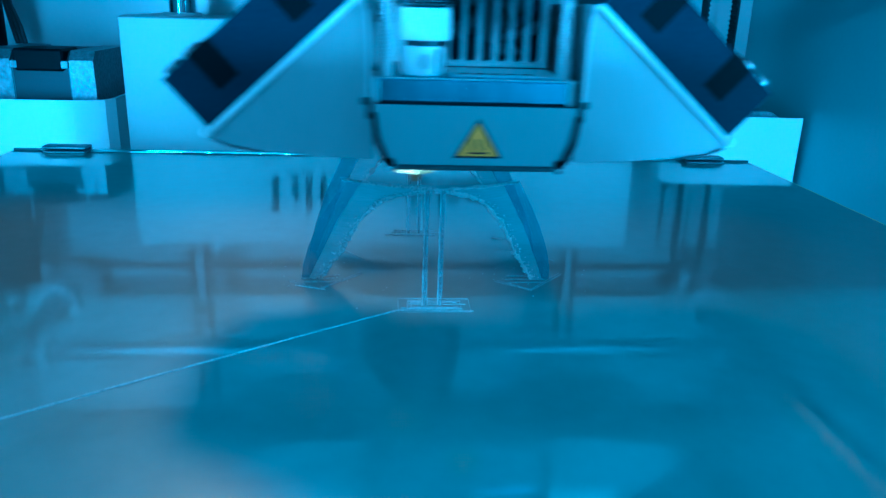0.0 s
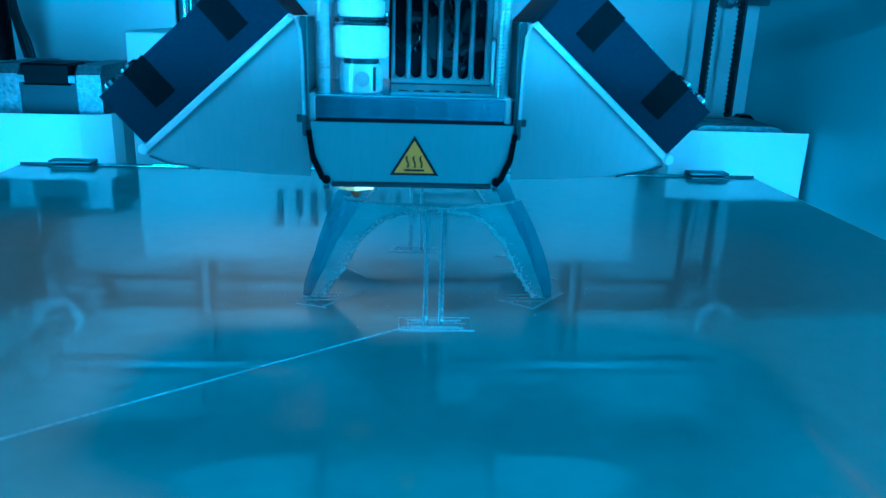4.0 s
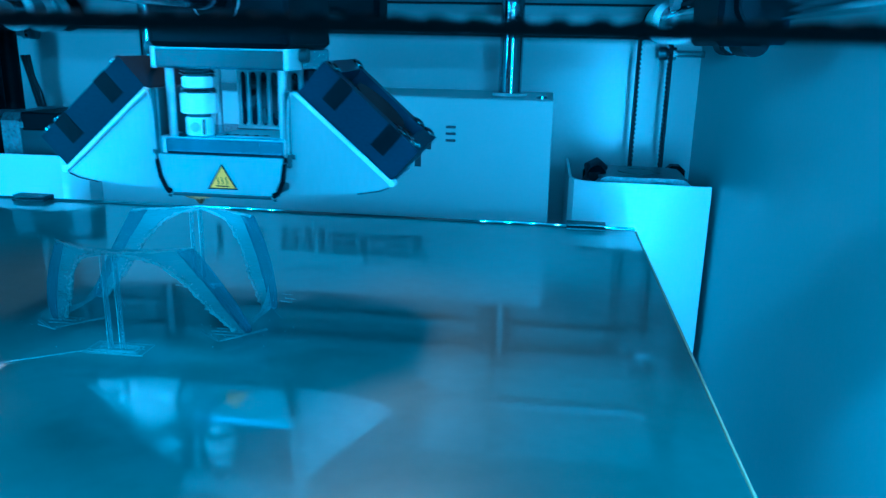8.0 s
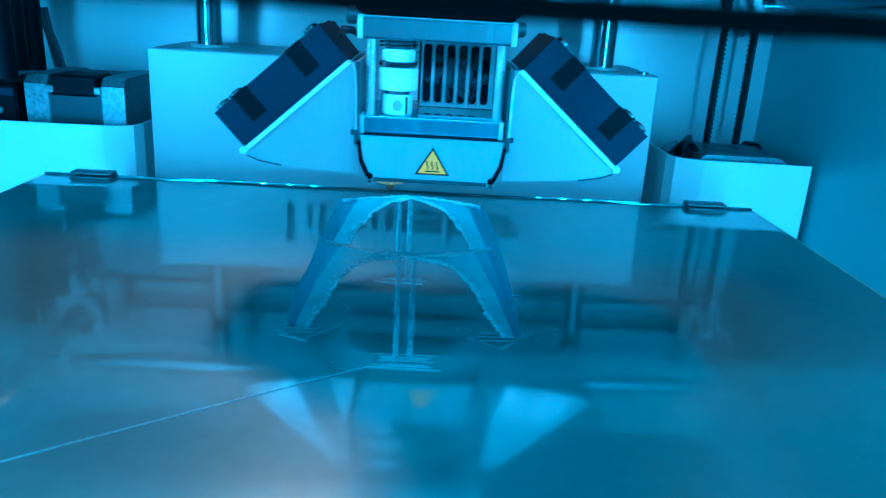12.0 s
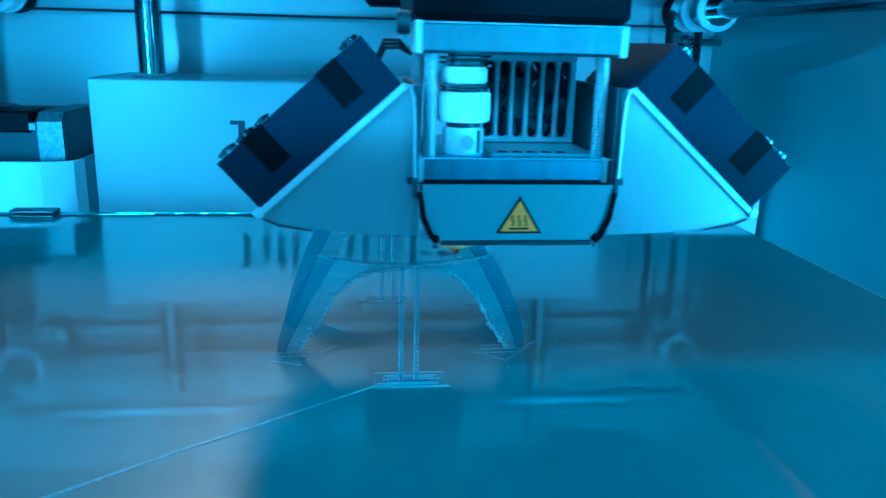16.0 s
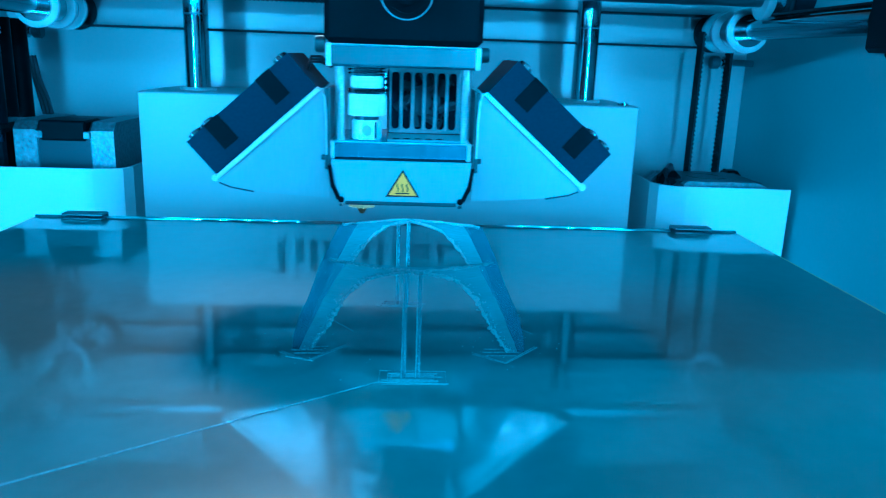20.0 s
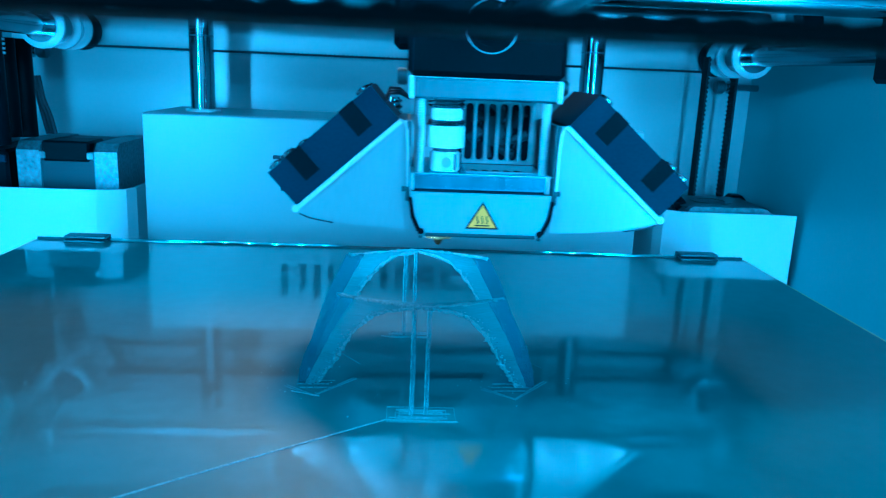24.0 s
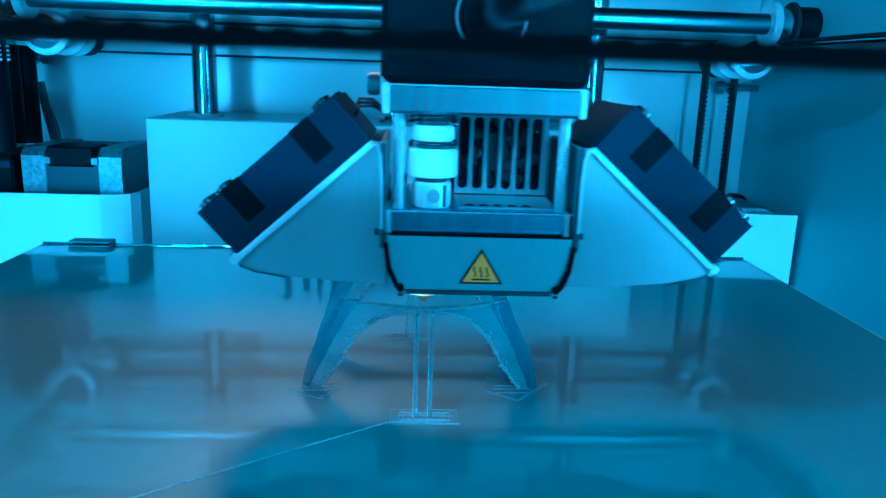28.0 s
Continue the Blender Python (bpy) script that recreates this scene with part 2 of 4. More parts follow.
def tube(points, r, seg=8, bm=None, closed=False, jitter=0.0):
    bm = bm or bmesh.new()
    pts = [Vector(p) for p in points]
    rings, n = [], len(pts)
    for i, p in enumerate(pts):
        d = (pts[(i + 1) % n] - pts[i - 1]) if closed or 0 < i < n - 1 else (pts[1] - pts[0] if i == 0 else pts[-1] - pts[-2])
        side = d.cross(Vector((0, 0, 1)) if abs(d.normalized().z) < 0.9 else Vector((0, 1, 0))).normalized()
        up = side.cross(d).normalized()
        k = r * (1 + jitter * (random.random() - 0.5) * 2)
        rings.append([bm.verts.new(p + k * (math.cos(t) * side + math.sin(t) * up)) for t in [2 * math.pi * s / seg for s in range(seg)]])
    for i in range(n if closed else n - 1):
        a, b = rings[i], rings[(i + 1) % n]
        for s in range(seg):
            bm.faces.new((a[s], a[(s + 1) % seg], b[(s + 1) % seg], b[s]))
    if not closed:
        bm.faces.new(rings[0][::-1])
        bm.faces.new(rings[-1])
    return bm


def ring_band(c, axis, r_out, r_in, depth, seg=28, bm=None):
    """A flat ring round an axis: a bearing's end or a spacer."""
    bm = bm or bmesh.new()
    c, ax = Vector(c), Vector(axis).normalized()
    u = ax.orthogonal().normalized()
    w = ax.cross(u)
    loops = []
    for r, d in ((r_out, 0), (r_out, depth), (r_in, depth), (r_in, 0)):
        loops.append([bm.verts.new(c + ax * d + r * (math.cos(t) * u + math.sin(t) * w)) for t in [2 * math.pi * i / seg for i in range(seg)]])
    for k in range(4):
        a, b = loops[k], loops[(k + 1) % 4]
        for i in range(seg):
            bm.faces.new((a[i], a[(i + 1) % seg], b[(i + 1) % seg], b[i]))
    return bm


# ---- the printer's shell ----
X_LEFT, X_WALL, Y_REAR, Y_FRONT, Z_FLOOR, Z_TOP = -176.0, 164.0, 92.0, -238.0, -200.0, 150.0


def wall(name, bm, mat, label):
    return single(name, bm, mat, (0, 0, Z_FLOOR), label, "printer wall", kind="structure")


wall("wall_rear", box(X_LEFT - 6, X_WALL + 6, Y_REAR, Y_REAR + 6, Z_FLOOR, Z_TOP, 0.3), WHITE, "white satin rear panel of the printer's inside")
wall("wall_right", box(X_WALL, X_WALL + 6, Y_FRONT, Y_REAR - 0.2, Z_FLOOR, Z_TOP, 0.3), PANEL, "white satin side panel with bluish light in its tint")
wall("wall_left", box(X_LEFT - 6, X_LEFT, Y_FRONT, Y_REAR - 0.2, Z_FLOOR, Z_TOP, 0.3), PANEL, "white satin side panel with bluish light in its tint")
wall("floor_panel", box(X_LEFT - 6, X_WALL + 6, Y_FRONT - 6, Y_REAR + 6, Z_FLOOR - 6, Z_FLOOR, 0.3), WHITE, "white bottom panel of the printer")
fr = box(X_LEFT - 6, X_WALL + 6, Y_FRONT - 6, Y_FRONT, 106, Z_TOP, 0.3)
box(X_LEFT - 6, X_WALL + 6, Y_FRONT - 6, Y_FRONT, Z_FLOOR, -120, 0.3, bm=fr)
box(X_LEFT - 6, -150, Y_FRONT - 6, Y_FRONT, -120, 106, 0.3, bm=fr)
box(150, X_WALL + 6, Y_FRONT - 6, Y_FRONT, -120, 106, 0.3, bm=fr)
wall("wall_front", fr, WHITE, "white front panel round the printer's wide opening")


# ---- the room outside ----
def room():
    bm = box(-2000, 2000, -2000, 2000, -960, -950)
    single("room_floor", bm, TABLEWOOD, (0, 0, -960), "brown floor of the room round the printer", "floor", kind="structure")
    single("room_ceiling", box(-2000, 2000, -2000, 2000, 1600, 1610), ROOM, (0, 0, 1600), "warm grey plaster ceiling of the room", "ceiling", kind="structure")
    for n, (x0, x1, y0, y1) in enumerate(((-2010, -2000, -2000, 2000), (2000, 2010, -2000, 2000), (-2000, 2000, -2010, -2000), (-2000, 2000, 2000, 2010))):
        single("room_wall_%d" % (n + 1), box(x0, x1, y0, y1, -950, 1600), ROOM, (0, 0, -950), "warm grey plaster wall of the room", "wall", kind="structure")
    t = thing("table", (0, 0, -950), "brown wooden table that carries the printer", "table")
    part("tabletop", box(-600, 600, -420, 400, -236, -206.2, 3), TABLEWOOD, t)
    for x in (-560, 560):
        for y in (-380, 360):
            part("leg", box(x - 25, x + 25, y - 25, y + 25, -950, -236.2, 2), TABLEWOOD, t)


room()


# ---- rear machinery cover with its printed mark ----
def rear_cover():
    t = thing("rear_cover_box", (0, 60, Z_FLOOR), "white sheet box with dark printed mark before the rear panel", "cover")
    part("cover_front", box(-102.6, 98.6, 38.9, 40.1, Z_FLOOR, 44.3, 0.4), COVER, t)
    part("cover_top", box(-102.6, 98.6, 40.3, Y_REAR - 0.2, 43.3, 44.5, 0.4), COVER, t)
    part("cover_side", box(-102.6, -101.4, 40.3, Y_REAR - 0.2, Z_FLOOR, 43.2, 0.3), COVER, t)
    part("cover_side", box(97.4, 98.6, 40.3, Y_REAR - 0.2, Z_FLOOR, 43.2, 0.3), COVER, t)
    for x, z in ((93.5, 45.4), (-84.0, 45.4), (76.0, 45.4)):
        part("screw", rod((x, 62 if x < 90 else 45, 44.4), (x, 62 if x < 90 else 45, 45.6), 2.4, bevel=0.4, seg=14), CHROME, t)
    # the mark: plain upright and level bars
    y0, y1, base, xh, full, w = 38.68, 38.89, 15.2, 25.4, 29.6, 2.7

    def bar(x0, x1, z0, z1):
        part("mark_bar", box(x0, x1, y0, y1, z0, z1, 0.09, seg=1), LOGOINK, t, "dark printed bar")

    for x in (-48.6, -40.8, -35.2, -29.4, -18.8, -13.6, -7.4, -1.2, 18.2, 41.6):
        bar(x, x + w, base, full if x in (-48.6, -35.2, -29.4, 18.2) else xh)
    for x0, x1 in ((5.0, 15.4), (29.4, 39.4)):
        for k in range(3):
            bar(x0, x1, base + 3.85 * k, base + 3.85 * k + 2.5)
    for z in (base, xh - w):
        bar(22.4, 27.2, z, z + w)
    bar(44.5, 48.6, xh - w, xh)
    bar(-51.6, -48.7, full - 1.6, full)
    for k in range(3):
        bar(54.6, 58.8, 26.2 + 2.8 * k, 27.3 + 2.8 * k)
    return t


rear_cover()


def lift_rod(x, label):
    t = thing("lift_rod", (x, 58.8, Z_FLOOR), label, "guide rod", group="vertical lift rods")
    part("shaft", rod((x, 58.8, Z_FLOOR), (x, 58.8, 140), 5.0, seg=32), CHROME, t)
    part("collar", ring_band((x, 58.8, 44.6), (0, 0, 1), 7.4, 5.2, 1.2), COVER, t)
    part("joint_ring", ring_band((x, 58.8, 75), (0, 0, 1), 5.12, 4.8, 0.5), DARKSTEEL, t)


lift_rod(-83.8, "polished steel lift rod rising from the cover box")
lift_rod(79.5, "polished steel lift rod rising from the cover box")


def lead_screw():
    t = thing("lead_screw", (-4.5, 56, Z_FLOOR), "short threaded steel spindle end above the cover box", "spindle")
    part("core", rod((-4.5, 56, Z_FLOOR), (-4.5, 56, 54), 3.2), CHROME, t)
    pts = [(-4.5 + 3.6 * math.cos(a), 56 + 3.6 * math.sin(a), 38 + a / (2 * math.pi) * 2.4) for a in [i * 0.4 for i in range(100)]]
    part("thread", tube(pts, 0.7, seg=6), CHROME, t)
    part("seat_ring", ring_band((-4.5, 56, 44.6), (0, 0, 1), 6.2, 4.6, 1.0), DARKSTEEL, t)


lead_screw()


# ---- corner covers with motors ----
def corner_cover(side, label):
    """side 1: beside the right panel; -1: beside the left one."""
    t = thing("motor_cover", (side * 135, 60, Z_FLOOR), label, "cover", group="corner motor covers")
    x = lambda v: v * side
    top, k, dy = (13.6, 1.0, 0.0) if side > 0 else (12.7, 1.036, 11.0)
    line = [(161.8, 28.6), (119, 29.6), (112.5, 31.0), (108.6, 34.0), (106.6, 40.0), (106.2, Y_REAR - 0.2 - dy)]
    back = [(161.8, 29.7), (119.1, 30.7), (113.0, 32.1), (109.6, 34.8), (107.7, 40.4), (107.3, Y_REAR - 0.2 - dy)]
    line, back = [[(161.8 if side > 0 and p > 160 else -X_LEFT - 0.2 if p > 160 else p * k, q + dy) for p, q in pts] for pts in (line, back)]
    for name, a, b in (("cover_front", 0, 1), ("cover_corner", 1, 4), ("cover_side", 4, 5)):
        pts = [(x(p), q) for p, q in line[a:b + 1] + back[a:b + 1][::-1]]
        part(name, prism(pts, Z_FLOOR, top, axis="z"), LIT_COVER, t)
    return t


corner_cover(1, "white lacquered corner cover beside the side panel")
corner_cover(-1, "white lacquered corner cover under a stepper motor")


def motor(name, at, along_x, label):
    """A square stepper motor, 42 mm across and 40 mm long, its shaft along x or y; at: its middle."""
    t = thing(name, (at[0], at[1], at[2] - 21), label, "motor", group="stepper motors")
    c = Vector(at)
    turn = Matrix.Identity(4) if along_x else Matrix.Rotation(radians(90), 4, "Z")

    def block(d0, d1, h, cut):
        o = [(-h, -h + cut), (-h + cut, -h), (h - cut, -h), (h, -h + cut), (h, h - cut), (h - cut, h), (-h + cut, h), (-h, h - cut)]
        bm = prism(o, d0, d1, axis="x")
        bm.transform(Matrix.Translation(c) @ turn)
        return bm

    part("end_cap", block(-20.3, -11.0, 21.0, 3.5), CASTALU, t, "cast aluminium end cap")
    part("end_cap", block(11.0, 20.3, 21.0, 3.5), CASTALU, t, "cast aluminium end cap")
    part("stator", block(-10.9, 10.9, 20.4, 5.0), LAMINATE, t)
    for d0, d1 in ((-11.3, -10.5), (10.5, 11.3)):
        part("cap_lip", block(d0, d1, 20.7, 4.2), DARKSTEEL, t)
    for s in (-1, 1):
        for k in (-1, 1):
            a = Vector((-20.6, s * 15.5, k * 15.5))
            bm = rod(a, a + Vector((1.5, 0, 0)), 2.2, seg=10)
            bm.transform(Matrix.Translation(c) @ turn)
            part("cap_screw", bm, CHROME, t)
    return t, c, turn


def motors():
    t, c, turn = motor("stepper_motor", (-137.5, 71.2, 9.4), True, "square stepper motor with cast caps and black middle")
    part("plug_cover", box(-147.2, -128.2, 49.4, 66, 22.6, 31.0, 0.8), BLACK, t, "black plastic connector cover")
    for x0, x1 in ((-148.6, -145.6), (-129.4, -126.4)):
        part("cap_tab", box(x0, x1, 49.3, 51.4, 23.6, 26.6, 0.3), CASTALU, t, "cast aluminium tab")
    part("shaft", rod((-161.0, 71.2, 9.4), (-157.9, 71.2, 9.4), 2.5), CHROME, t)
    part("pulley", rod((-161.2, 71.2, 9.4), (-158.8, 71.2, 9.4), 7), ALU, t)
    t, c, turn = motor("stepper_motor", (137.0, 57.0, -7.6), False, "square stepper motor sunk in the white corner cover")
    part("shaft", rod((137.0, 78, -7.6), (137.0, 90, -7.6), 2.5), CHROME, t)
    part("pulley", rod((137.0, 79, -7.6), (137.0, 88, -7.6), 6.4), ALU, t)
    part("gasket", ring_band((136.5, 56, 13.5), (0, 0, 1), 9, 6, 1.2), DARKSTEEL, t)
    part("damper", box(112.5, 122, 44, 52, 6, 17.5, 2.4), BLACK, t)
    part("damper", box(150, 158, 66, 76, 6, 15.5, 2.0), BLACK, t)
    rim = [(118.5, 11.5), (119.0, 13.6), (120.4, 14.7), (122.0, 15.1), (150.0, 15.1), (152.2, 14.6), (154.6, 13.2), (155.2, 11.5)]
    part("cap_rim", prism(rim, 34.8, 38.4), CASTALU, t, "sparkling cast aluminium rim")
    part("cap_top", box(118.6, 154.4, 38.5, 70.0, 13.6, 14.4, 0.4), DARKSTEEL, t)
    part("cable", tube([(117, 40, 6), (113, 38, 13), (114, 43, 18), (118, 50, 19), (122, 58, 15)], 1.6), CABLE, t)


motors()


# ---- belts, pulleys and fixed rods ----
BELT_Y, ROD_Z, ROD_X = 85.2, 76.3, 142.5


def belt_run(x0, x1, y, z, up, label, name="drive_belt"):
    """A flat toothed belt run along x; up: teeth on the upper face."""
    t = thing(name, ((x0 + x1) / 2, y, z), label, "belt", group="toothed belts")
    part("band", box(x0, x1, y - 3, y + 3, z - 0.4, z + 0.4, 0.12), RUBBER, t)
    bm = bmesh.new()
    s = 1 if up else -1
    n = int((x1 - x0) / 2.0)
    for i in range(n):
        x = x0 + 1 + i * 2.0
        a = [(x - 0.6, z + s * 0.4), (x - 0.35, z + s * 0.62), (x + 0.35, z + s * 0.62), (x + 0.6, z + s * 0.4)]
        prism(a, y - 3, y + 3, bm=bm)
    tagged(part("teeth", bm, RUBBER, t), kind="stuff")
    return t


def belt_upright(x, y, z0, z1, inner, label):
    t = thing("motor_belt", (x, y, z0), label, "belt", group="upright motor belts")
    part("band", box(x - 0.5, x + 0.5, y - 3, y + 3, z0, z1, 0.12, seg=1), RUBBER, t)
    bm = bmesh.new()
    for i in range(int((z1 - z0) / 2.0)):
        z = z0 + 1 + 2.0 * i
        a = [(x + inner * 0.5, z - 0.62), (x + inner * 0.95, z - 0.4), (x + inner * 0.95, z + 0.4), (x + inner * 0.5, z + 0.62)]
        prism(a, y - 3, y + 3, bm=bm)
    tagged(part("teeth", bm, RUBBER, t), kind="stuff")


belt_run(-ROD_X, ROD_X, BELT_Y, ROD_Z + 7.4, False, "black toothed drive belt run along the rear panel")
belt_run(-ROD_X, ROD_X, BELT_Y, ROD_Z - 6.6, True, "black toothed drive belt run along the rear panel")
belt_run(-ROD_X, ROD_X, -232.0, 67.2, True, "black toothed drive belt run across the front opening")
belt_run(-ROD_X, ROD_X, -232.0, 84.5, False, "black toothed drive belt run across the front opening")
belt_upright(134.2, 73.0, -8.0, ROD_Z, 1, "black toothed belt rising from the corner motor")
belt_upright(147.8, 73.0, -8.0, ROD_Z, -1, "black toothed belt rising from the corner motor")


def axis_rod(side):
    x = 145.0 if side > 0 else -144.0
    t = thing("axis_rod", (x, -65, ROD_Z), "polished steel rod with white flanged pulleys along the side panel", "rod", group="axis rods along the sides")
    part("shaft", rod((x, -236, ROD_Z), (x, 91, ROD_Z), 4.0, seg=32), ROD, t)
    for y, name, r, d, m in ((81.6, "pulley", 6.0, 7.0, ALU), (79.9, "pulley_flange", 8.6, 1.6, RUBBER), (88.8, "pulley_flange", 8.6, 1.2, RUBBER),
                             (69.5, "pulley", 6.2, 7.5, ALU), (66.6, "pulley_flange", 8.8, 2.8, BEARING), (77.2, "pulley_flange", 8.8, 2.4, BEARING),
                             (52.8, "hub", 6.4, 12.0, DARKSTEEL), (50.2, "hub_flange", 9.0, 2.5, BEARING), (-235.5, "pulley", 6.0, 8.0, ALU)):
        part(name, rod((x, y, ROD_Z), (x, y + d, ROD_Z), r, seg=32, bevel=0.4), m, t)
    part("hub_ring", ring_band((x, 49.0, ROD_Z), (0, 1, 0), 6.6, 4.1, 1.2), CHROME, t)


axis_rod(-1)
axis_rod(1)


def cross_rod(y, label):
    z = CROSS_Z
    t = thing("cross_rod", (0, y, z), label, "rod", group="cross rods")
    part("shaft", rod((-160, y, z), (160, y, z), 4.0, seg=48), BRIGHTROD, t)
    for s in (-1, 1):
        for d, w, r, m, name in ((140.0, 3.0, 8.6, BEARING, "pulley_flange"), (143.2, 5.0, 6.2, ALU, "pulley"), (148.4, 1.6, 8.6, RUBBER, "pulley_flange"),
                                 (151.0, 8.0, 7.0, BLACK, "end_bearing")):
            part(name, rod((s * d, y, z), (s * (d + w), y, z), r, seg=32, bevel=0.4), m, t)


CROSS_Z = ROD_Z + 12.0
cross_rod(32.0, "polished steel rod running across before the rear panel")
cross_rod(-205.0, "polished steel rod across the front opening")


def side_belt(x, z, up, label):
    """A flat toothed belt run along y beside a side panel."""
    t = thing("side_belt", (x, -90, z), label, "belt", group="toothed belts")
    part("band", box(x - 3, x + 3, -205, 32, z - 0.4, z + 0.4, 0.12), RUBBER, t)
    bm = bmesh.new()
    for i in range(117):
        y, s = -203 + 2.0 * i, 1 if up else -1
        prism([(y - 0.6, z + s * 0.4), (y - 0.35, z + s * 0.62), (y + 0.35, z + s * 0.62), (y + 0.6, z + s * 0.4)], x - 3, x + 3, axis="x", bm=bm)
    tagged(part("teeth", bm, RUBBER, t), kind="stuff")


side_belt(145.6, CROSS_Z - 6.8, True, "black toothed belt running along the side panel")
side_belt(-145.6, CROSS_Z - 6.8, True, "black toothed belt running along the side panel")


def stop_screw(side):
    x, z = (147.8, 63.4) if side > 0 else (-161.5, 66.5)
    t = thing("stop_screw", (x, 84, z), "steel screw with a round head standing out from the side panel", "screw", group="stop screws")
    part("shank", rod((x, 84, z), (X_WALL - 0.1 if side > 0 else X_LEFT + 0.1, 84, z), 1.5), CHROME, t)
    part("head", rod((x - side * 4.0, 84, z), (x, 84, z), 3.0, bevel=0.5), DARKSTEEL, t)
    part("nut", rod((x + side * 1.6, 84, z), (x + side * 3.8, 84, z), 2.8, seg=6), CHROME, t)


stop_screw(1)
stop_screw(-1)


def cable_cover():
    t = thing("cable_loom", (-155, 62, 18), "black cable loom hanging against the side panel", "cables")
    part("conduit", rod((-159.0, 63, 31), (-159.0, 63, 71), 4.4, seg=22), BLACK, t, "black ribbed conduit")
    part("conduit", rod((-159.2, 50, 32), (-159.2, 50, 71), 4.4, seg=22), BLACK, t, "black ribbed conduit")
    part("conduit", rod((-158.5, 38, 30), (-158.5, 38, 74), 5.0, seg=22), BLACK, t, "black ribbed conduit")
    for y in (33.6, 39.4):
        for k in range(4):
            part("print_mark", box(-153.9, -153.3, y - 0.9, y + 0.9, 64.6 + 1.7 * k, 65.5 + 1.7 * k), PTFE, t, "small white printed mark")
    for k in range(3):
        part("cable", tube([(-161 + k, 75 + k, 56), (-159 + k, 76, 46), (-158 + 1.6 * k, 77, 38), (-157 + 1.5 * k, 78, 31)], 1.0), CABLE, t)


cable_cover()

tb = thing("belt_tensioner", (-168, 70, 9), "black plastic belt housing with a small glint disc beside the motor", "housing")
part("body", box(-175.6, -161.6, 50.5, 90, -30, 26.5, 1.2), BLACK, tb)
part("rail", box(-175.6, -161.8, 49.0, 50.3, 21.5, 24.5, 0.3), FANBLACK, tb)
# Small chrome disc added for the glint on the black block.
part("screw", rod((-168.5, 48.9, 15.6), (-168.5, 50.4, 15.6), 1.6, seg=14, bevel=0.3), CHROME, tb, "small steel disc added for a glint")


# ---- heated bed and glass ----
def bed():
    t = thing("glass_plate", (0, -109, -4), "hazy glass build plate mirroring the rear panel", "build plate")
    part("plate_top", box(-131, 131, -225, 6.5, -3.7, 0.0, 0.35), GLASSTOP, t, "glossy hazy glass with a warm grey sheen")
    part("plate_edge", box(131.1, 131.7, -225, 6.5, -3.8, -0.12, 0.2), GLASSEDGE, t, "yellow-green cut edge of the glass")
    part("plate_edge", box(-131.7, -131.1, -225, 6.5, -3.8, -0.12, 0.2), GLASSEDGE, t, "yellow-green cut edge of the glass")
    part("plate_edge", box(-131, 131, 6.9, 7.5, -3.8, -0.4, 0.2), GLASSEDGE, t, "pale cut edge of the glass")
    arc = [(6.55 + 0.75 * k / 6 * math.tan(radians(17.9 + 0.15 * k)), 0.02 + 0.75 * k / 6) for k in range(7)]
    part("ground_edge", prism([(6.55, -0.3)] + arc + [(6.86, 0.77), (6.86, -0.3)], -131, 131, axis="x"), POLISHED, t, "polished ground rear edge")
    b = thing("heated_bed", (0, -109, -12), "grey metal bed under the glass plate", "print bed")
    part("heater_plate", box(-129, 129, -222, 4, -7.2, -4.1, 0.4), BEDPLATE, b)
    part("support_plate", box(-122, 122, -215, 36, -15, -12.2, 0.4), BEDPLATE, b)
    for x in (-100, 100):
        for y in (-190, -10):
            part("spring_post", rod((x, y, -12.1), (x, y, -7.3), 4), CHROME, b)
    part("lift_arm", box(-92, -70, 36.2, 39.0, -18, -8, 0.4), BEDPLATE, b)
    part("lift_arm", box(70, 92, 36.2, 39.0, -18, -8, 0.4), BEDPLATE, b)
    for x in (-112.8, 112.8):
        c = thing("plate_clip", (x, 3, -4), "dark folded spring steel clip over the glass edge", "clip", group="glass plate clips")
        part("upper_lip", box(x - 7.2, x + 7.2, 3.0, 8.4, 1.3, 2.2, 0.2), DARKSTEEL, c)
        part("lower_lip", box(x - 7.2, x + 7.2, 2.2, 8.4, 0.05, 0.8, 0.2), DARKSTEEL, c)
        part("rear_fold", box(x - 7.2, x + 7.2, 8.5, 9.3, -7.4, 2.0, 0.2), DARKSTEEL, c)


bed()


def led_strip():
    t = thing("led_strip", (0, -234, 112), "white strip with small bright diodes under the front beam", "led strip")
    part("carrier", box(-148, 148, -237.9, -234.4, 107.5, 113.6, 0.3), WHITE, t)
    part("diffuser", box(-147, 147, -237.9, -235.6, 113.8, 126.0, 0.4), DIFFUSER, t, "softly glowing milky diffuser")
    for k in range(17):
        x = -144 + 18 * k
        part("diode", box(x - 1.6, x + 1.6, -234.3, -233.4, 110.6, 113.4, 0.2), DIODE, t, "glowing diode")


led_strip()


# ---- the printed piece ----
PX, PY, PH = 5.4, -108.7, 22.0
INNER = ((0.0, 21.6), (2.0, 20.2), (7.0, 16.9), (14.5, 13.2), (18.6, 9.6), (20.6, 6.4), (21.6, 2.0), (22.0, 0.0))


def inner_x(z):
    for (z0, a), (z1, b) in zip(INNER, INNER[1:]):
        if z <= z1:
            return a + (b - a) * (z - z0) / (z1 - z0)
    return 0.0


def shell_y(z, w, s):
    k = z / PH
    return PY + s * (9.0 + 13.6 * k ** 0.95) * (1 - 0.30 * w ** 1.6 * (0.3 + 0.7 * k))


def outer_x(z):
    return 25.0 - 8.7 * (z / PH) ** 1.5


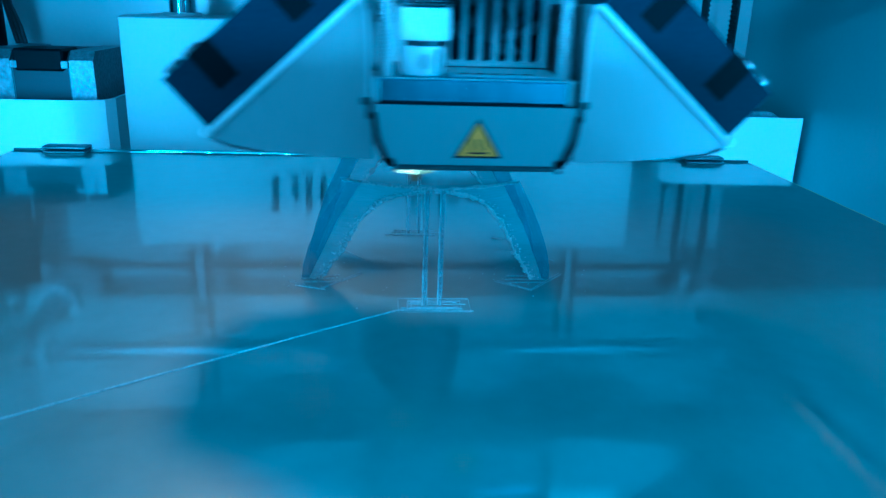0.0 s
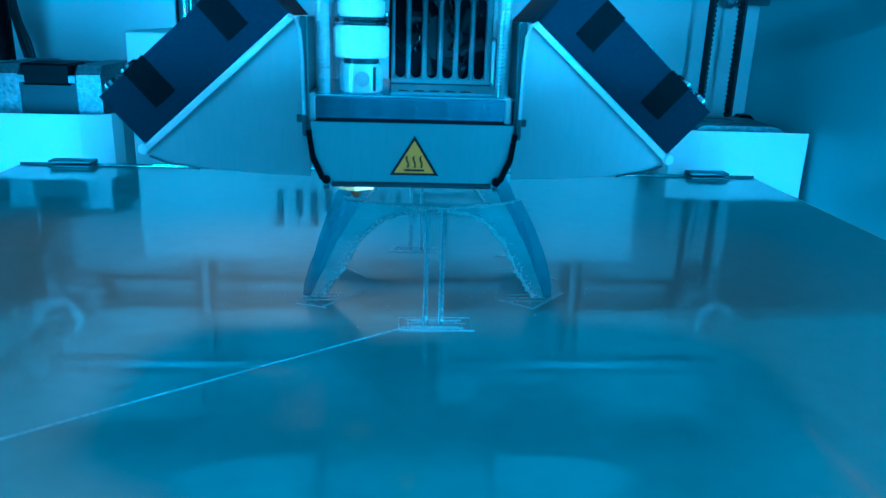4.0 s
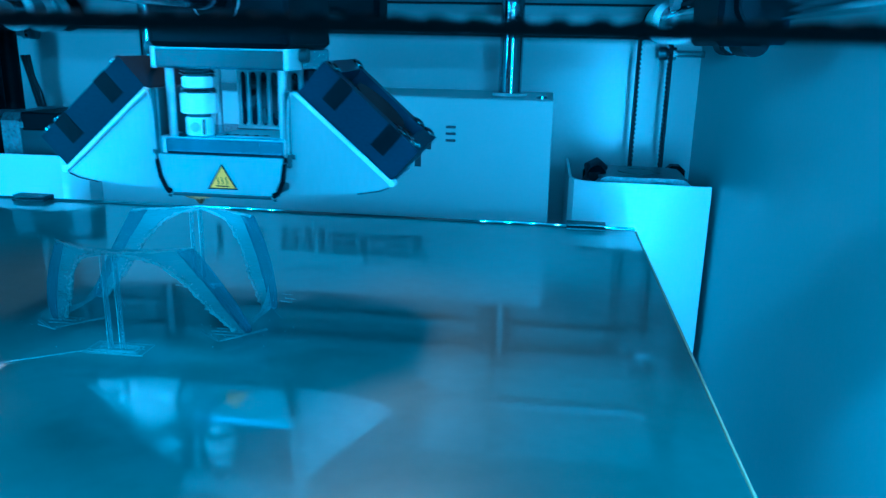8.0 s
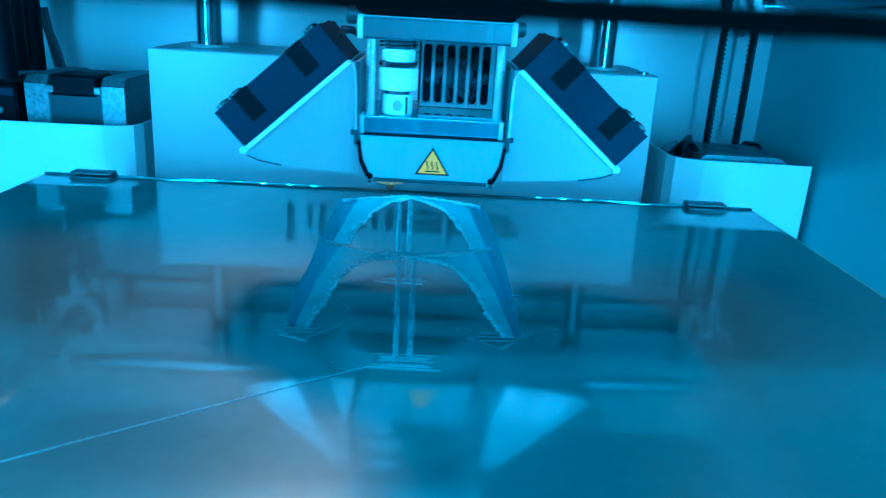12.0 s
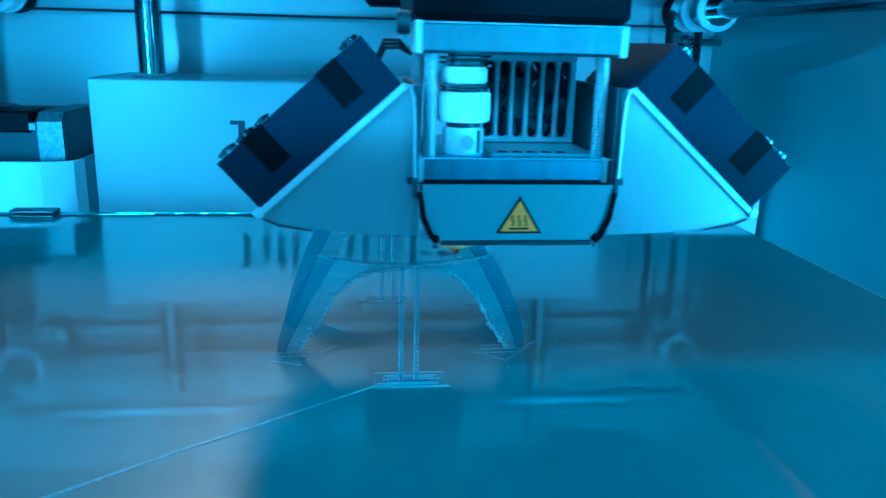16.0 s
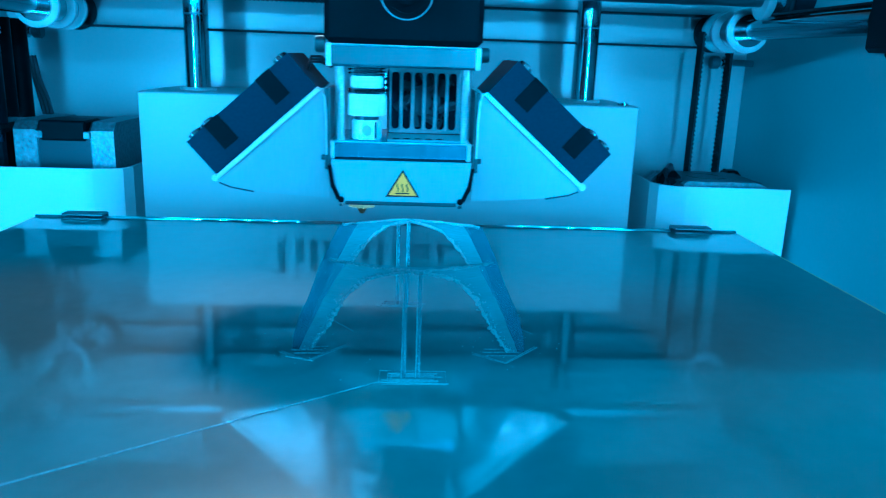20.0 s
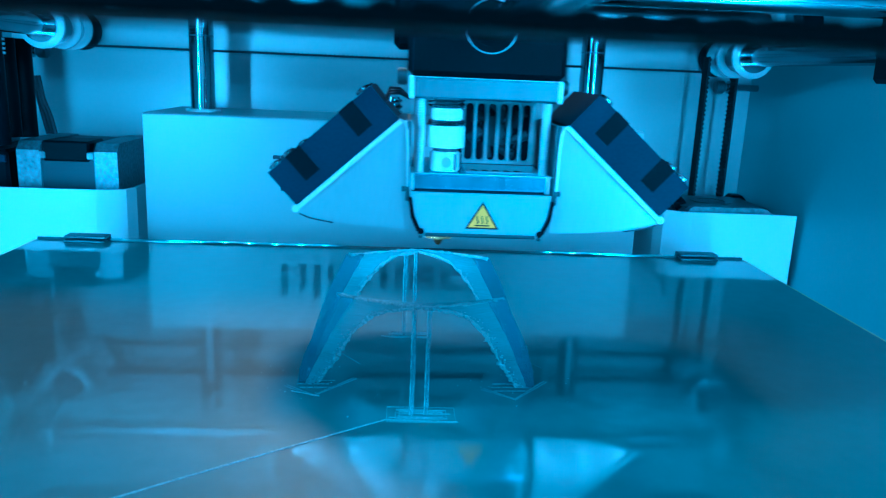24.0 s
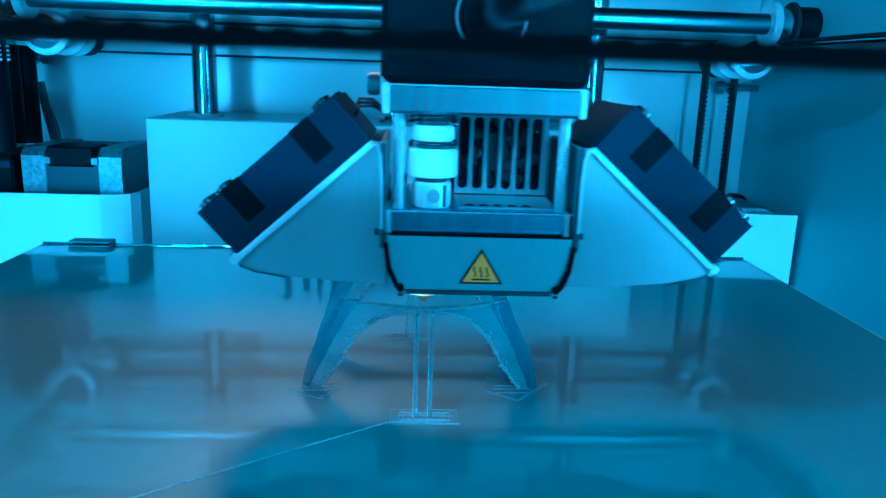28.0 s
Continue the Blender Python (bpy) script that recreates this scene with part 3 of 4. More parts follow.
def arch(s, t):
    """One leaning arch of the piece: s -1 towards the opening, 1 towards the rear."""
    zs = [PH * i / 30 for i in range(31)]

    def sheet(steps, near, name, mat, label, sides=(-1, 1)):
        """The wall from its inner edge to the darkened outer strip (near False), or that strip itself (near True)."""
        bm = bmesh.new()
        for side in sides:
            rows = []
            for z in zs:
                xo, xi = outer_x(z), inner_x(z)
                xm = max(xo - 3.4, xi + 0.55 * (xo - xi))
                lo, hi = (xm, xo) if near else (xi, xm)
                row = []
                for j in range(steps + 1):
                    x = lo + (hi - lo) * j / steps
                    wob = 0.15 * noise.noise(Vector((x * 0.5 * side, z * 0.8, s * 3.0)))
                    row.append(bm.verts.new((PX + side * (x + wob), shell_y(z, x / xo, s) + wob, z + 0.02)))
                rows.append(row)
            for a, b in zip(rows, rows[1:]):
                for j in range(steps):
                    bm.faces.new((a[j], a[j + 1], b[j + 1], b[j]))
        bmesh.ops.remove_doubles(bm, verts=bm.verts[:], dist=0.02)
        bmesh.ops.recalc_face_normals(bm, faces=bm.faces[:])
        bmesh.ops.solidify(bm, geom=bm.faces[:], thickness=1.1)
        return part(name, bm, mat, t, label)

    a = sheet(6, False, "arch_wall", PRINT, "thin translucent leaning wall with fine layers")
    for side in (-1, 1):
        sheet(3, True, "outer_strip", CLEARPRINT, "outer strip of the wall, refracted dark in its colour", (side,))
    for side in (-1, 1):
        pts = []
        for i in range(46):
            z = 0.6 + (PH - 0.7) * i / 45
            x = inner_x(z)
            pts.append((PX + side * x + random.uniform(-0.18, 0.18), shell_y(z, x / outer_x(z), s) + random.uniform(-0.25, 0.25), z + random.uniform(-0.2, 0.12)))
        bm = tube(pts, 0.42, seg=6, jitter=0.6)
        for k in range(120):
            z = 0.4 + (PH - 0.6) * random.random()
            x = inner_x(z) + random.random() ** 2 * 1.7
            y = shell_y(z, x / outer_x(z), s) - 0.25
            w, h = random.uniform(0.05, 0.2), random.uniform(0.04, 0.09)
            c = (PX + side * x, y, z)
            box(c[0] - w, c[0] + w, c[1] - 0.2, c[1] + 0.2, c[2] - h, c[2] + h, bm=bm)
        part("rough_edge", bm, EDGEPRINT, t, "rough speckled sagging edge of the arch")
    top = [(PX + outer_x(PH) * u, shell_y(PH, abs(u), s), PH + 0.1 + random.uniform(-0.1, 0.1)) for u in [i / 20 - 1 for i in range(41)]]
    part("top_bead", tube(top, 0.3, seg=6, jitter=0.6), EDGEPRINT, t)
    return a


def loop_line(points, r, t, name="brim_line"):
    part(name, tube([(x, y, r + 0.02) for x, y in points], r, seg=6, jitter=0.3), BRIM, t)


def printed_piece():
    t = thing("printed_piece", (PX, PY, 0), "half printed translucent four-legged arch piece on the glass", "print")
    arch(-1, t)
    arch(1, t)
    for side in (-1, 1):
        bm = bmesh.new()
        rows = []
        for i in range(9):
            u = i / 8 * 2 - 1
            row = []
            for j in range(5):
                z = j / 4 * (1.2 + 4.4 * u * u) + 0.03
                row.append(bm.verts.new((PX + side * (outer_x(z) - 1.0 - 0.6 * (1 - u * u)), PY + u * 8.0 * (1 + 0.05 * j), z)))
            rows.append(row)
        for a, b in zip(rows, rows[1:]):
            for j in range(4):
                bm.faces.new((a[j], a[j + 1], b[j + 1], b[j]))
        bmesh.ops.solidify(bm, geom=bm.faces[:], thickness=1.2)
        part("foot_web", bm, PRINT, t)
        cx = PX + side * 20.6
        for g in (0.0, 0.5):
            loop_line([(cx - 7.0 + g, -118.8 + g), (cx - 0.4, -123.6 + g), (cx + 7.6 - g, -114.3 + g)], 0.10, t)
        loop_line([(cx + 7.9, -106.0), (cx + 2.0, -98.0), (cx - 4.0, -99.6)], 0.07, t)
        for k in range(3):
            y = -119.5 + 1.8 * k
            loop_line([(cx - 4.2 + random.uniform(-0.6, 0.6), y), (cx + 2.6 + random.uniform(-0.6, 0.6), y + 0.25)], 0.14, t, "foot_line")
    for s, y in ((-1, -131.2), (1, -86.2)):
        for x in (4.3, 7.1) if s < 0 else (2.5, 5.0):
            bm = box(x - 0.34, x + 0.34, y - 0.34, y + 0.34, 0.03, PH - 0.1, 0.18)
            part("support_column", bm, COLUMN, t, "thin square support column")
            pts = [(x - 0.5, y - 0.5, 0.3 + 0.45 * i) for i in range(48)]
            part("column_seam", tube(pts, 0.13, seg=5, jitter=0.7), STRAND, t)
        x = 6.0 if s < 0 else 3.8
        for k, (hx, hy) in enumerate(((6.6, 3.2), (4.9, 1.9), (4.2, 1.2))):
            if s < 0 or k:
                loop_line([(x - hx, y - hy), (x + hx, y - hy), (x + hx, y + hy), (x - hx, y + hy), (x - hx, y - hy)], 0.10 if k == 0 else 0.13, t, "column_brim")
        for k in range(2):
            loop_line([(x - 5.5 + random.uniform(-1, 1), y - 1.4 + k * 1.9), (x + 5 + random.uniform(-1, 1), y - 1.5 + k * 1.9)], 0.12, t, "column_brim")


printed_piece()

bm = bmesh.new()
for k in range(46):
    side = random.choice((-1, 1))
    x, y, w = PX + side * random.gauss(20, 7), random.gauss(-114, 6), random.uniform(0.06, 0.16)
    box(x - w, x + w, y - 0.12, y + 0.12, 0.02, 0.02 + w, 0.03, bm=bm)
single("filament_crumbs", bm, EDGEPRINT, (PX, PY, 0), "tiny filament crumbs scattered round the printed feet", "crumbs", kind="stuff")

st = thing("stray_strand", (-20, -150, 0), "thin loose filament strand lying across the glass", "filament strand")
part("strand", tube([(-0.9 - 3.0 * i, -133.7 - 2.02 * i - 0.004 * i * i, 0.16) for i in range(0, 40)], 0.13, seg=6), STRAND, st)
part("strand_end", tube([(-0.9, -133.7, 0.16), (13.0, -134.1, 0.15)], 0.13, seg=6), STRAND, st)
for pts in (((-20.4, -121.3, 0.14), (-17.5, -122.4, 0.14), (-14.4, -123.6, 0.14)), ((22.3, -89.5, 0.1), (24.8, -90.3, 0.1)), ((-3.2, -87.3, 0.1), (1.4, -88.0, 0.1)), 
            ((30, -92.0, 0.1), (33, -92.6, 0.1)), ((29.5, -94.5, 0.1), (32.8, -95, 0.1)), ((28, -89, 0.1), (31, -89.2, 0.1))):
    s2 = thing("strand_scrap", pts[0], "short pale filament scrap on the glass", "filament scrap", group="filament scraps")
    part("scrap", tube(pts, 0.13, seg=5), EDGEPRINT, s2)


# ---- the print head ----
HX = 9.75


def fan_side(side, t):
    """A fan on its folded sheet duct, leaning out to one side of the head."""
    x = lambda d: HX + side * d
    a, b = (19.9, 31.4), (44.2, 9.8)
    out = [(17.2, 31.6), a, b, (43.9, 8.6), (42.0, 7.8), (36.0, 6.6), (27.0, 5.8), (17.2, 5.4)]
    front = [(x(p[0]), p[1]) for p in out]
    duct = part("air_duct", prism(front, -5.2, -4.5), SHEET, t, "folded bare sheet steel fan duct")
    part("duct_back", prism(front, 24.0, 24.7), SHEET, duct)
    low = [(17.2, 5.4), (27.0, 5.8), (36.0, 6.6), (42.0, 7.8), (43.9, 8.6)]
    lo = [(x(p[0]), p[1]) for p in low] + [(x(p[0]), p[1] + 0.6) for p in low[::-1]]
    part("duct_floor", prism(lo, 4.0, 23.9), SHEET, duct)
    # folded rim along the slope, its glint put into the pale colour
    d = Vector((b[0] - a[0], b[1] - a[1])).normalized()
    n = Vector((-d.y, d.x)) if d.x * 0 - d.y > 0 else Vector((-d.y, d.x))
    if n.y < 0:
        n = -n
    rim = [Vector(a) - d * 0.4, Vector(b) + d * 0.6, Vector(b) + d * 0.6 - n * 0.7, Vector(a) - d * 0.4 - n * 0.7]
    part("duct_rim", prism([(x(p.x), p.y) for p in rim], -6.1, -5.25), RIM, duct, "folded rim with its glint in the pale colour")
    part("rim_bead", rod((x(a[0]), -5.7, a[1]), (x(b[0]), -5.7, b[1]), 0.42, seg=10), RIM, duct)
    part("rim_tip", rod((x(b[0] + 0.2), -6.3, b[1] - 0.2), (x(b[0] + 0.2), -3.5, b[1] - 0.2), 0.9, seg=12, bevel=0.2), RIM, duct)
    # Thin dark line along the duct's lower edge.
    part("lip_line", tube([(x(43.6), -5.5, 8.4), (x(41.0), -5.6, 7.4), (x(35.5), -5.6, 6.45)], 0.2, seg=6), DARKSTEEL, duct)
    part("inner_flange", tube([(x(20.0), -6.2, 31.6), (x(18.9), -6.5, 31.1), (x(18.3), -6.6, 29.4), (x(18.0), -6.6, 25.0), (x(17.9), -6.6, 16.0)], 0.3, seg=7), SATIN, duct)
    # fan body: square frame with rotor, standing on the slope
    fan = part("fan_frame", fan_frame(x, side, a, b, d, n), FANBLACK, t, "black square cooling fan frame")
    mid = (Vector(a) + Vector(b)) / 2 + n * 5.3
    ax = Vector((x(mid.x + n.x) - x(mid.x), 0, n.y)).normalized()
    c = Vector((x(mid.x), 9.6, mid.y))
    bm = rod(c - ax * 4.2, c + ax * 4.4, 8.2, seg=24)
    for k in range(7):
        ang = 2 * math.pi * k / 7
        u = ax.cross(Vector((0, 1, 0))).normalized()
        w = Vector((0, 1, 0))
        p = c + (u * math.cos(ang) + w * math.sin(ang)) * 11.0
        rod(p - ax * 3, p + ax * 3, 2.6, seg=6, bm=bm)
    part("rotor", bm, BLACK, fan)
    for e, off in ((a, 2.6), (b, -2.6), (b, -6.6)):
        for y in (-2.6, 21.8):
            q = Vector(e) + d * off + n * 10.7
            p = Vector((x(q.x), y, q.y))
            sc = part("screw", rod(p, p + ax * 0.75, 1.9, seg=16, bevel=0.2), CHROME, fan, "flat steel screw head")
            part("screw_end", rod(p + ax * 0.75, p + ax * 0.95, 0.9, seg=6), BLACK, sc)
    # Notches are not cut; flat black patches stand for their shade.
    for off in (8.0, 24.4):
        q0 = Vector(a) + d * (off - 2.2)
        o = [q0 + n * 3.4, q0 + d * 4.4 + n * 3.4, q0 + d * 4.4 + n * 10.8, q0 + n * 10.8]
        part("notch_shade", prism([(x(p.x), p.y) for p in o], -5.05, -4.93), BLACK, fan)


def fan_frame(x, side, a, b, d, n):
    a, b = Vector(a) + d * 0.2, Vector(b) - d * 0.2
    bm = bmesh.new()
    for e0, e1 in ((a, a + d * 4.2), (b - d * 4.2, b)):
        o = [e0 + n * 0.3, e1 + n * 0.3, e1 + n * 10.6, e0 + n * 10.6]
        prism([(x(p.x), p.y) for p in o], -1.15, 20.85, bm=bm)
    o = [a + n * 0.3, b + n * 0.3, b + n * 10.6, a + n * 10.6]
    for y0, y1 in ((-4.9, -1.2), (20.9, 24.6)):
        prism([(x(p.x), p.y) for p in o], y0, y1, bm=bm)
    return bm


def print_head():
    t = new("print_head")
    t.empty_display_size = 0.01
    ORIGIN[t] = Vector((0, 0, 0))
    tagged(t, "metal print head with two slanted black fans and brass nozzle", "print head")
    # nozzle and heater
    part("nozzle", rod((0, 0, 0.6), (0, 0, 2.5), 0.5, 1.7, seg=24), BRASS, t, "brass nozzle tip")
    part("nozzle_hex", rod((0, 0, 2.5), (0, 0, 5.0), 3.7, seg=6, bevel=0.15), BRASS, t, "brass hexagon of the nozzle")
    part("heater_block", box(-6, 12, -4, 10, 5.1, 12.5, 0.4), ALU, t)
    # front cover of the heater with rounded lower corners
    o = [(-7.0, 15.0), (-6.4, 9.0), (-5.6, 6.2), (-4.6, 4.9), (-3.4, 4.4), (22.9, 4.4), (24.1, 4.9), (25.1, 6.2), (25.9, 9.0), (26.5, 15.0)]
    cover = part("heater_cover", prism(o, -7.6, -7.0), BENT, t, "bent sheet steel heater cover")
    part("cover_lip", box(-3.4, 22.9, -6.95, 14, 4.2, 4.75, 0.1), BENT, cover)
    part("cover_rim", rod((-3.6, -7.5, 4.7), (23.1, -7.5, 4.7), 0.5, seg=10), DARKSTEEL, cover, "rounded dark lower rim")
    # warning triangle
    tri = part("warning_label", prism([(6.0, 6.4), (14.2, 6.4), (10.1, 13.1)], -7.72, -7.62), INK, cover, "black edged yellow warning triangle")
    part("warning_field", prism([(6.75, 6.8), (13.45, 6.8), (10.1, 12.3)], -7.80, -7.73), YELLOW, tri, "yellow field of the warning triangle")
    for k in (-1, 0, 1):
        xs = 10.1 + 1.15 * k
        pts = [(xs + 0.16 * math.sin(i * 0.85), -7.82, 7.75 + 0.27 * i) for i in range(8)]
        part("heat_wave", tube(pts, 0.14, seg=5), INK, tri, "black wavy heat stroke")
    part("heat_base", box(8.4, 11.8, -7.88, -7.81, 7.15, 7.45), INK, tri)
    # side brackets down to black corner screws
    for s in (-1, 1):
        xx = HX + s * 17.8
        br = part("side_bracket", box(xx - 0.5, xx + 0.5, -6.4, 22, 12.4, 31.5, 0.2), DARKSTEEL, t, "dark thin side bracket")
        lo = [(HX + s * 17.5, 13.6), (HX + s * 16.9, 9.0), (HX + s * 15.3, 5.4), (HX + s * 14.4, 5.8), (HX + s * 16.0, 9.4), (HX + s * 16.7, 13.6)]
        part("bracket_leg", prism(lo, -8.1, -6.9), BLACK, br)
        part("corner_screw", rod((HX + s * 14.3, -8.3, 5.5), (HX + s * 14.3, -5.6, 5.5), 0.75, seg=16, bevel=0.2), BLACK, br)
        part("screw_tip", rod((HX + s * 14.3, -7.6, 3.9), (HX + s * 14.3, -7.6, 4.5), 0.5, seg=10), DARKSTEEL, br)
        part("bracket_rivet", rod((HX + s * 18.4, -5, 15.2), (HX + s * 19.2, -5, 15.2), 0.7, seg=10), DARKSTEEL, br)
    # plates
    part("lower_plate", box(-7.6, 27.1, -4.1, 30, 14.8, 19.1, 0.5), BLUEALU, t, "streaky bluish aluminium lower plate")
    # Pale end strips carry the gleam of the lit plate ends in their colour.
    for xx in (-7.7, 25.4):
        part("plate_end", box(xx, xx + 1.3, -4.3, 6, 14.75, 19.2, 0.3), RIM, t, "pale strip for the lit plate end")
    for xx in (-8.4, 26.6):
        part("plate_end", box(xx, xx + 1.4, -5.4, 6, 36.55, 41.85, 0.3), RIM, t, "pale strip for the lit plate end")
    # Black strip put in for the dark gap under the lower plate.
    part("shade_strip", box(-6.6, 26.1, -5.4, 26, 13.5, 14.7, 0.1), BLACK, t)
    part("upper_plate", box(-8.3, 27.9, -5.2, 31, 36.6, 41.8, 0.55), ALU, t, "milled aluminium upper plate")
    # Thin pale strips for the highlights along the plates' upper front edges.
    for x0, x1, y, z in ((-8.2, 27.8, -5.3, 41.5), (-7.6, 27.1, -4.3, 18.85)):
        part("plate_edge", box(x0, x1, y, y + 0.5, z, z + 0.24, 0.08), RIM, t, "pale strip for the glint along the plate edge")
    # studs: four threaded
    for xx in (-5.4, 25.0):
        for yy in (-1.6, 27.0):
            stud = part("stud", rod((xx, yy, 13.6), (xx, yy, 36.5), 1.15, seg=14), SATIN, t, "threaded steel stud")
            pts = [(xx + 1.15 * math.cos(a), yy + 1.15 * math.sin(a), 19.3 + a / (2 * math.pi) * 0.62) for a in [i * 0.7 for i in range(240)]]
            part("thread", tube(pts, 0.11, seg=5), SATIN, stud)
            part("stud_nut", rod((xx, yy, 13.0), (xx, yy, 14.7), 1.7, seg=6), CHROME, stud)
    # hot end column
    iso = part("isolator", rod((0.9, 1, 19.2), (0.9, 1, 24.0), 3.7, seg=28, bevel=0.3), RIM, t, "steel isolator ring with a cross hole")
    part("isolator_hole", rod((1.2, -2.9, 21.6), (1.2, -2.2, 21.6), 1.25, seg=16), SATIN, iso)
    part("isolator_slot", box(3.0, 3.5, -2.2, -1.2, 19.6, 23.6, 0.1), DARKSTEEL, iso)
    col = part("coupler", rod((0.9, 1, 25.0), (0.9, 1, 30.2), 4.75, seg=28, bevel=0.3), PTFE, t, "white plastic coupler")
    # Neck coloured dark for the shaded gap under the coupler.
    part("coupler_neck", rod((0.9, 1, 24.0), (0.9, 1, 25.0), 3.0, seg=24), DARKSTEEL, col)
    part("coupler_cap", rod((0.9, 1, 31.6), (0.9, 1, 34.4), 4.0, seg=28, bevel=0.3), PTFE, col)
    part("core_tube", rod((0.9, 1, 30.2), (0.9, 1, 36.6), 3.1, seg=20), DARKSTEEL, col)
    for z0, z1, turns in ((30.45, 31.45, 2), (34.6, 36.3, 2)):
        n = 21 * turns
        pts = [(0.9 + 4.4 * math.cos(a), 1 + 4.4 * math.sin(a), z0 + (z1 - z0) * a / (2 * math.pi * turns)) for a in [i * 0.3 for i in range(n + 1)]]
        part("spring", tube(pts, 0.26, seg=7), CHROME, t, "steel compression spring")
    # slotted cooling plate behind
    cool = part("cooling_plate", box(6.0, 25.0, 14.0, 15.4, 19.0, 20.6, 0.2), PALEALU, t, "slotted aluminium cooling plate")
    part("plate_head", box(6.0, 25.0, 14.0, 15.4, 35.3, 36.5, 0.1), PALEALU, cool)
    pitch, half = 3.0, 1.02
    for k in range(7):
        x0 = 6.0 if k == 0 else 7.7 + pitch * (k - 1) + half
        x1 = 25.0 if k == 6 else 7.7 + pitch * k - half
        part("slat", box(x0, x1, 14.0, 15.4, 20.3, 35.5, 0.25), PALEALU, cool)
    for k in range(6):
        c = 7.7 + pitch * k
        for e in (-1, 1):
            for zc, d in ((21.6, -1), (34.4, 1)):
                pts = [(c + e * half * math.cos(u), zc + d * half * math.sin(u)) for u in [i * math.pi / 12 for i in range(7)]]
                part("slot_corner", prism(pts + [(c + e * half * 1.02, zc + d * half * 1.02)], 14.05, 15.35), PALEALU, cool)
    fan = part("rear_fan", box(5.5, 25.5, 18, 28, 19.6, 36.2, 0.5), FANBLACK, t, "black rear cooling fan")
    part("rear_fan_hub", rod((15.5, 17.6, 28), (15.5, 18, 28), 4.2, seg=20), DARKSTEEL, fan)
    for k in range(7):
        u = k * 2 * math.pi / 7 + 0.3
        p, q = Vector((15.5 + 4.3 * math.cos(u), 17.5, 28 + 4.3 * math.sin(u))), Vector((15.5 + 8.2 * math.cos(u + 0.5), 17.5, 28 + 7.4 * math.sin(u + 0.5)))
        part("fan_blade", rod(p, q, 1.0, 1.5, seg=8), DARKSTEEL, fan)
    tray = part("tray", box(6.0, 25.0, -1.0, 13.9, 19.15, 19.5, 0.1), SATIN, t, "thin bright tray with round notches")
    part("tray_fold", box(6.0, 25.0, 13.2, 13.95, 19.5, 19.75, 0.05), DARKSTEEL, tray)
    # Tray notches are flat black half-rounds laid on top, not cut.
    for k in range(5):
        c = 8.2 + 2.7 * k
        pts = [(c + 0.95 * math.cos(u), 0.2 + 1.9 * math.sin(u)) for u in [i * math.pi / 8 for i in range(9)]]
        part("tray_notch_patch", prism(pts, 19.51, 19.56, axis="z"), BLACK, tray)
    for x0, z0, n in ((11.0, 31.0, 9), (17.3, 35.0, 14), (19.9, 25.5, 6), (22.6, 34.8, 5)):
        pts = [(x0 + 0.5 * math.sin(0.9 * k + x0), 16.3 + 0.3 * math.sin(k), z0 - 0.7 * k) for k in range(n)]
        part("wire", tube(pts, 0.3, seg=7), CHROME, t, "thin bare wire")
    # black housing with the rod bearing
    h = part("housing", box(-8.8, 28.2, -5.6, 31.4, 41.9, 70, 1.2), BLACK, t, "black plastic upper housing")
    part("bearing_ring", ring_band((HX + 0.4, -6.3, 53.5), (0, 1, 0), 6.2, 5.9, 0.4), SATIN, h, "thin steel bearing ring")
    part("bearing_bush", ring_band((HX + 0.4, -6.1, 53.5), (0, 1, 0), 4.6, 3.15, 0.5), BLACK, h)
    part("thumb_screw", rod((-11.2, -1.0, 41.5), (-8.9, -1.0, 41.5), 2.0, seg=18, bevel=0.3), DARKSTEEL, t)
    part("thumb_screw", rod((28.3, 3.0, 40.2), (30.6, 3.0, 40.2), 1.8, seg=18, bevel=0.3), DARKSTEEL, t)
    for k, m in enumerate((CABLE, CABLE, CABLE)):
        part("fan_wire", tube([(-14.5, 6 + k, 34.0 + k * 0.5), (-13.0, 4 + k, 37.2 + 0.7 * k), (-10.5, 4, 37.4 + k * 0.6), (-8.2, 6 + k, 36.2)], 0.36, seg=7), m, t)
    fan_side(-1, t)
    fan_side(1, t)
    return t


HEAD = print_head()


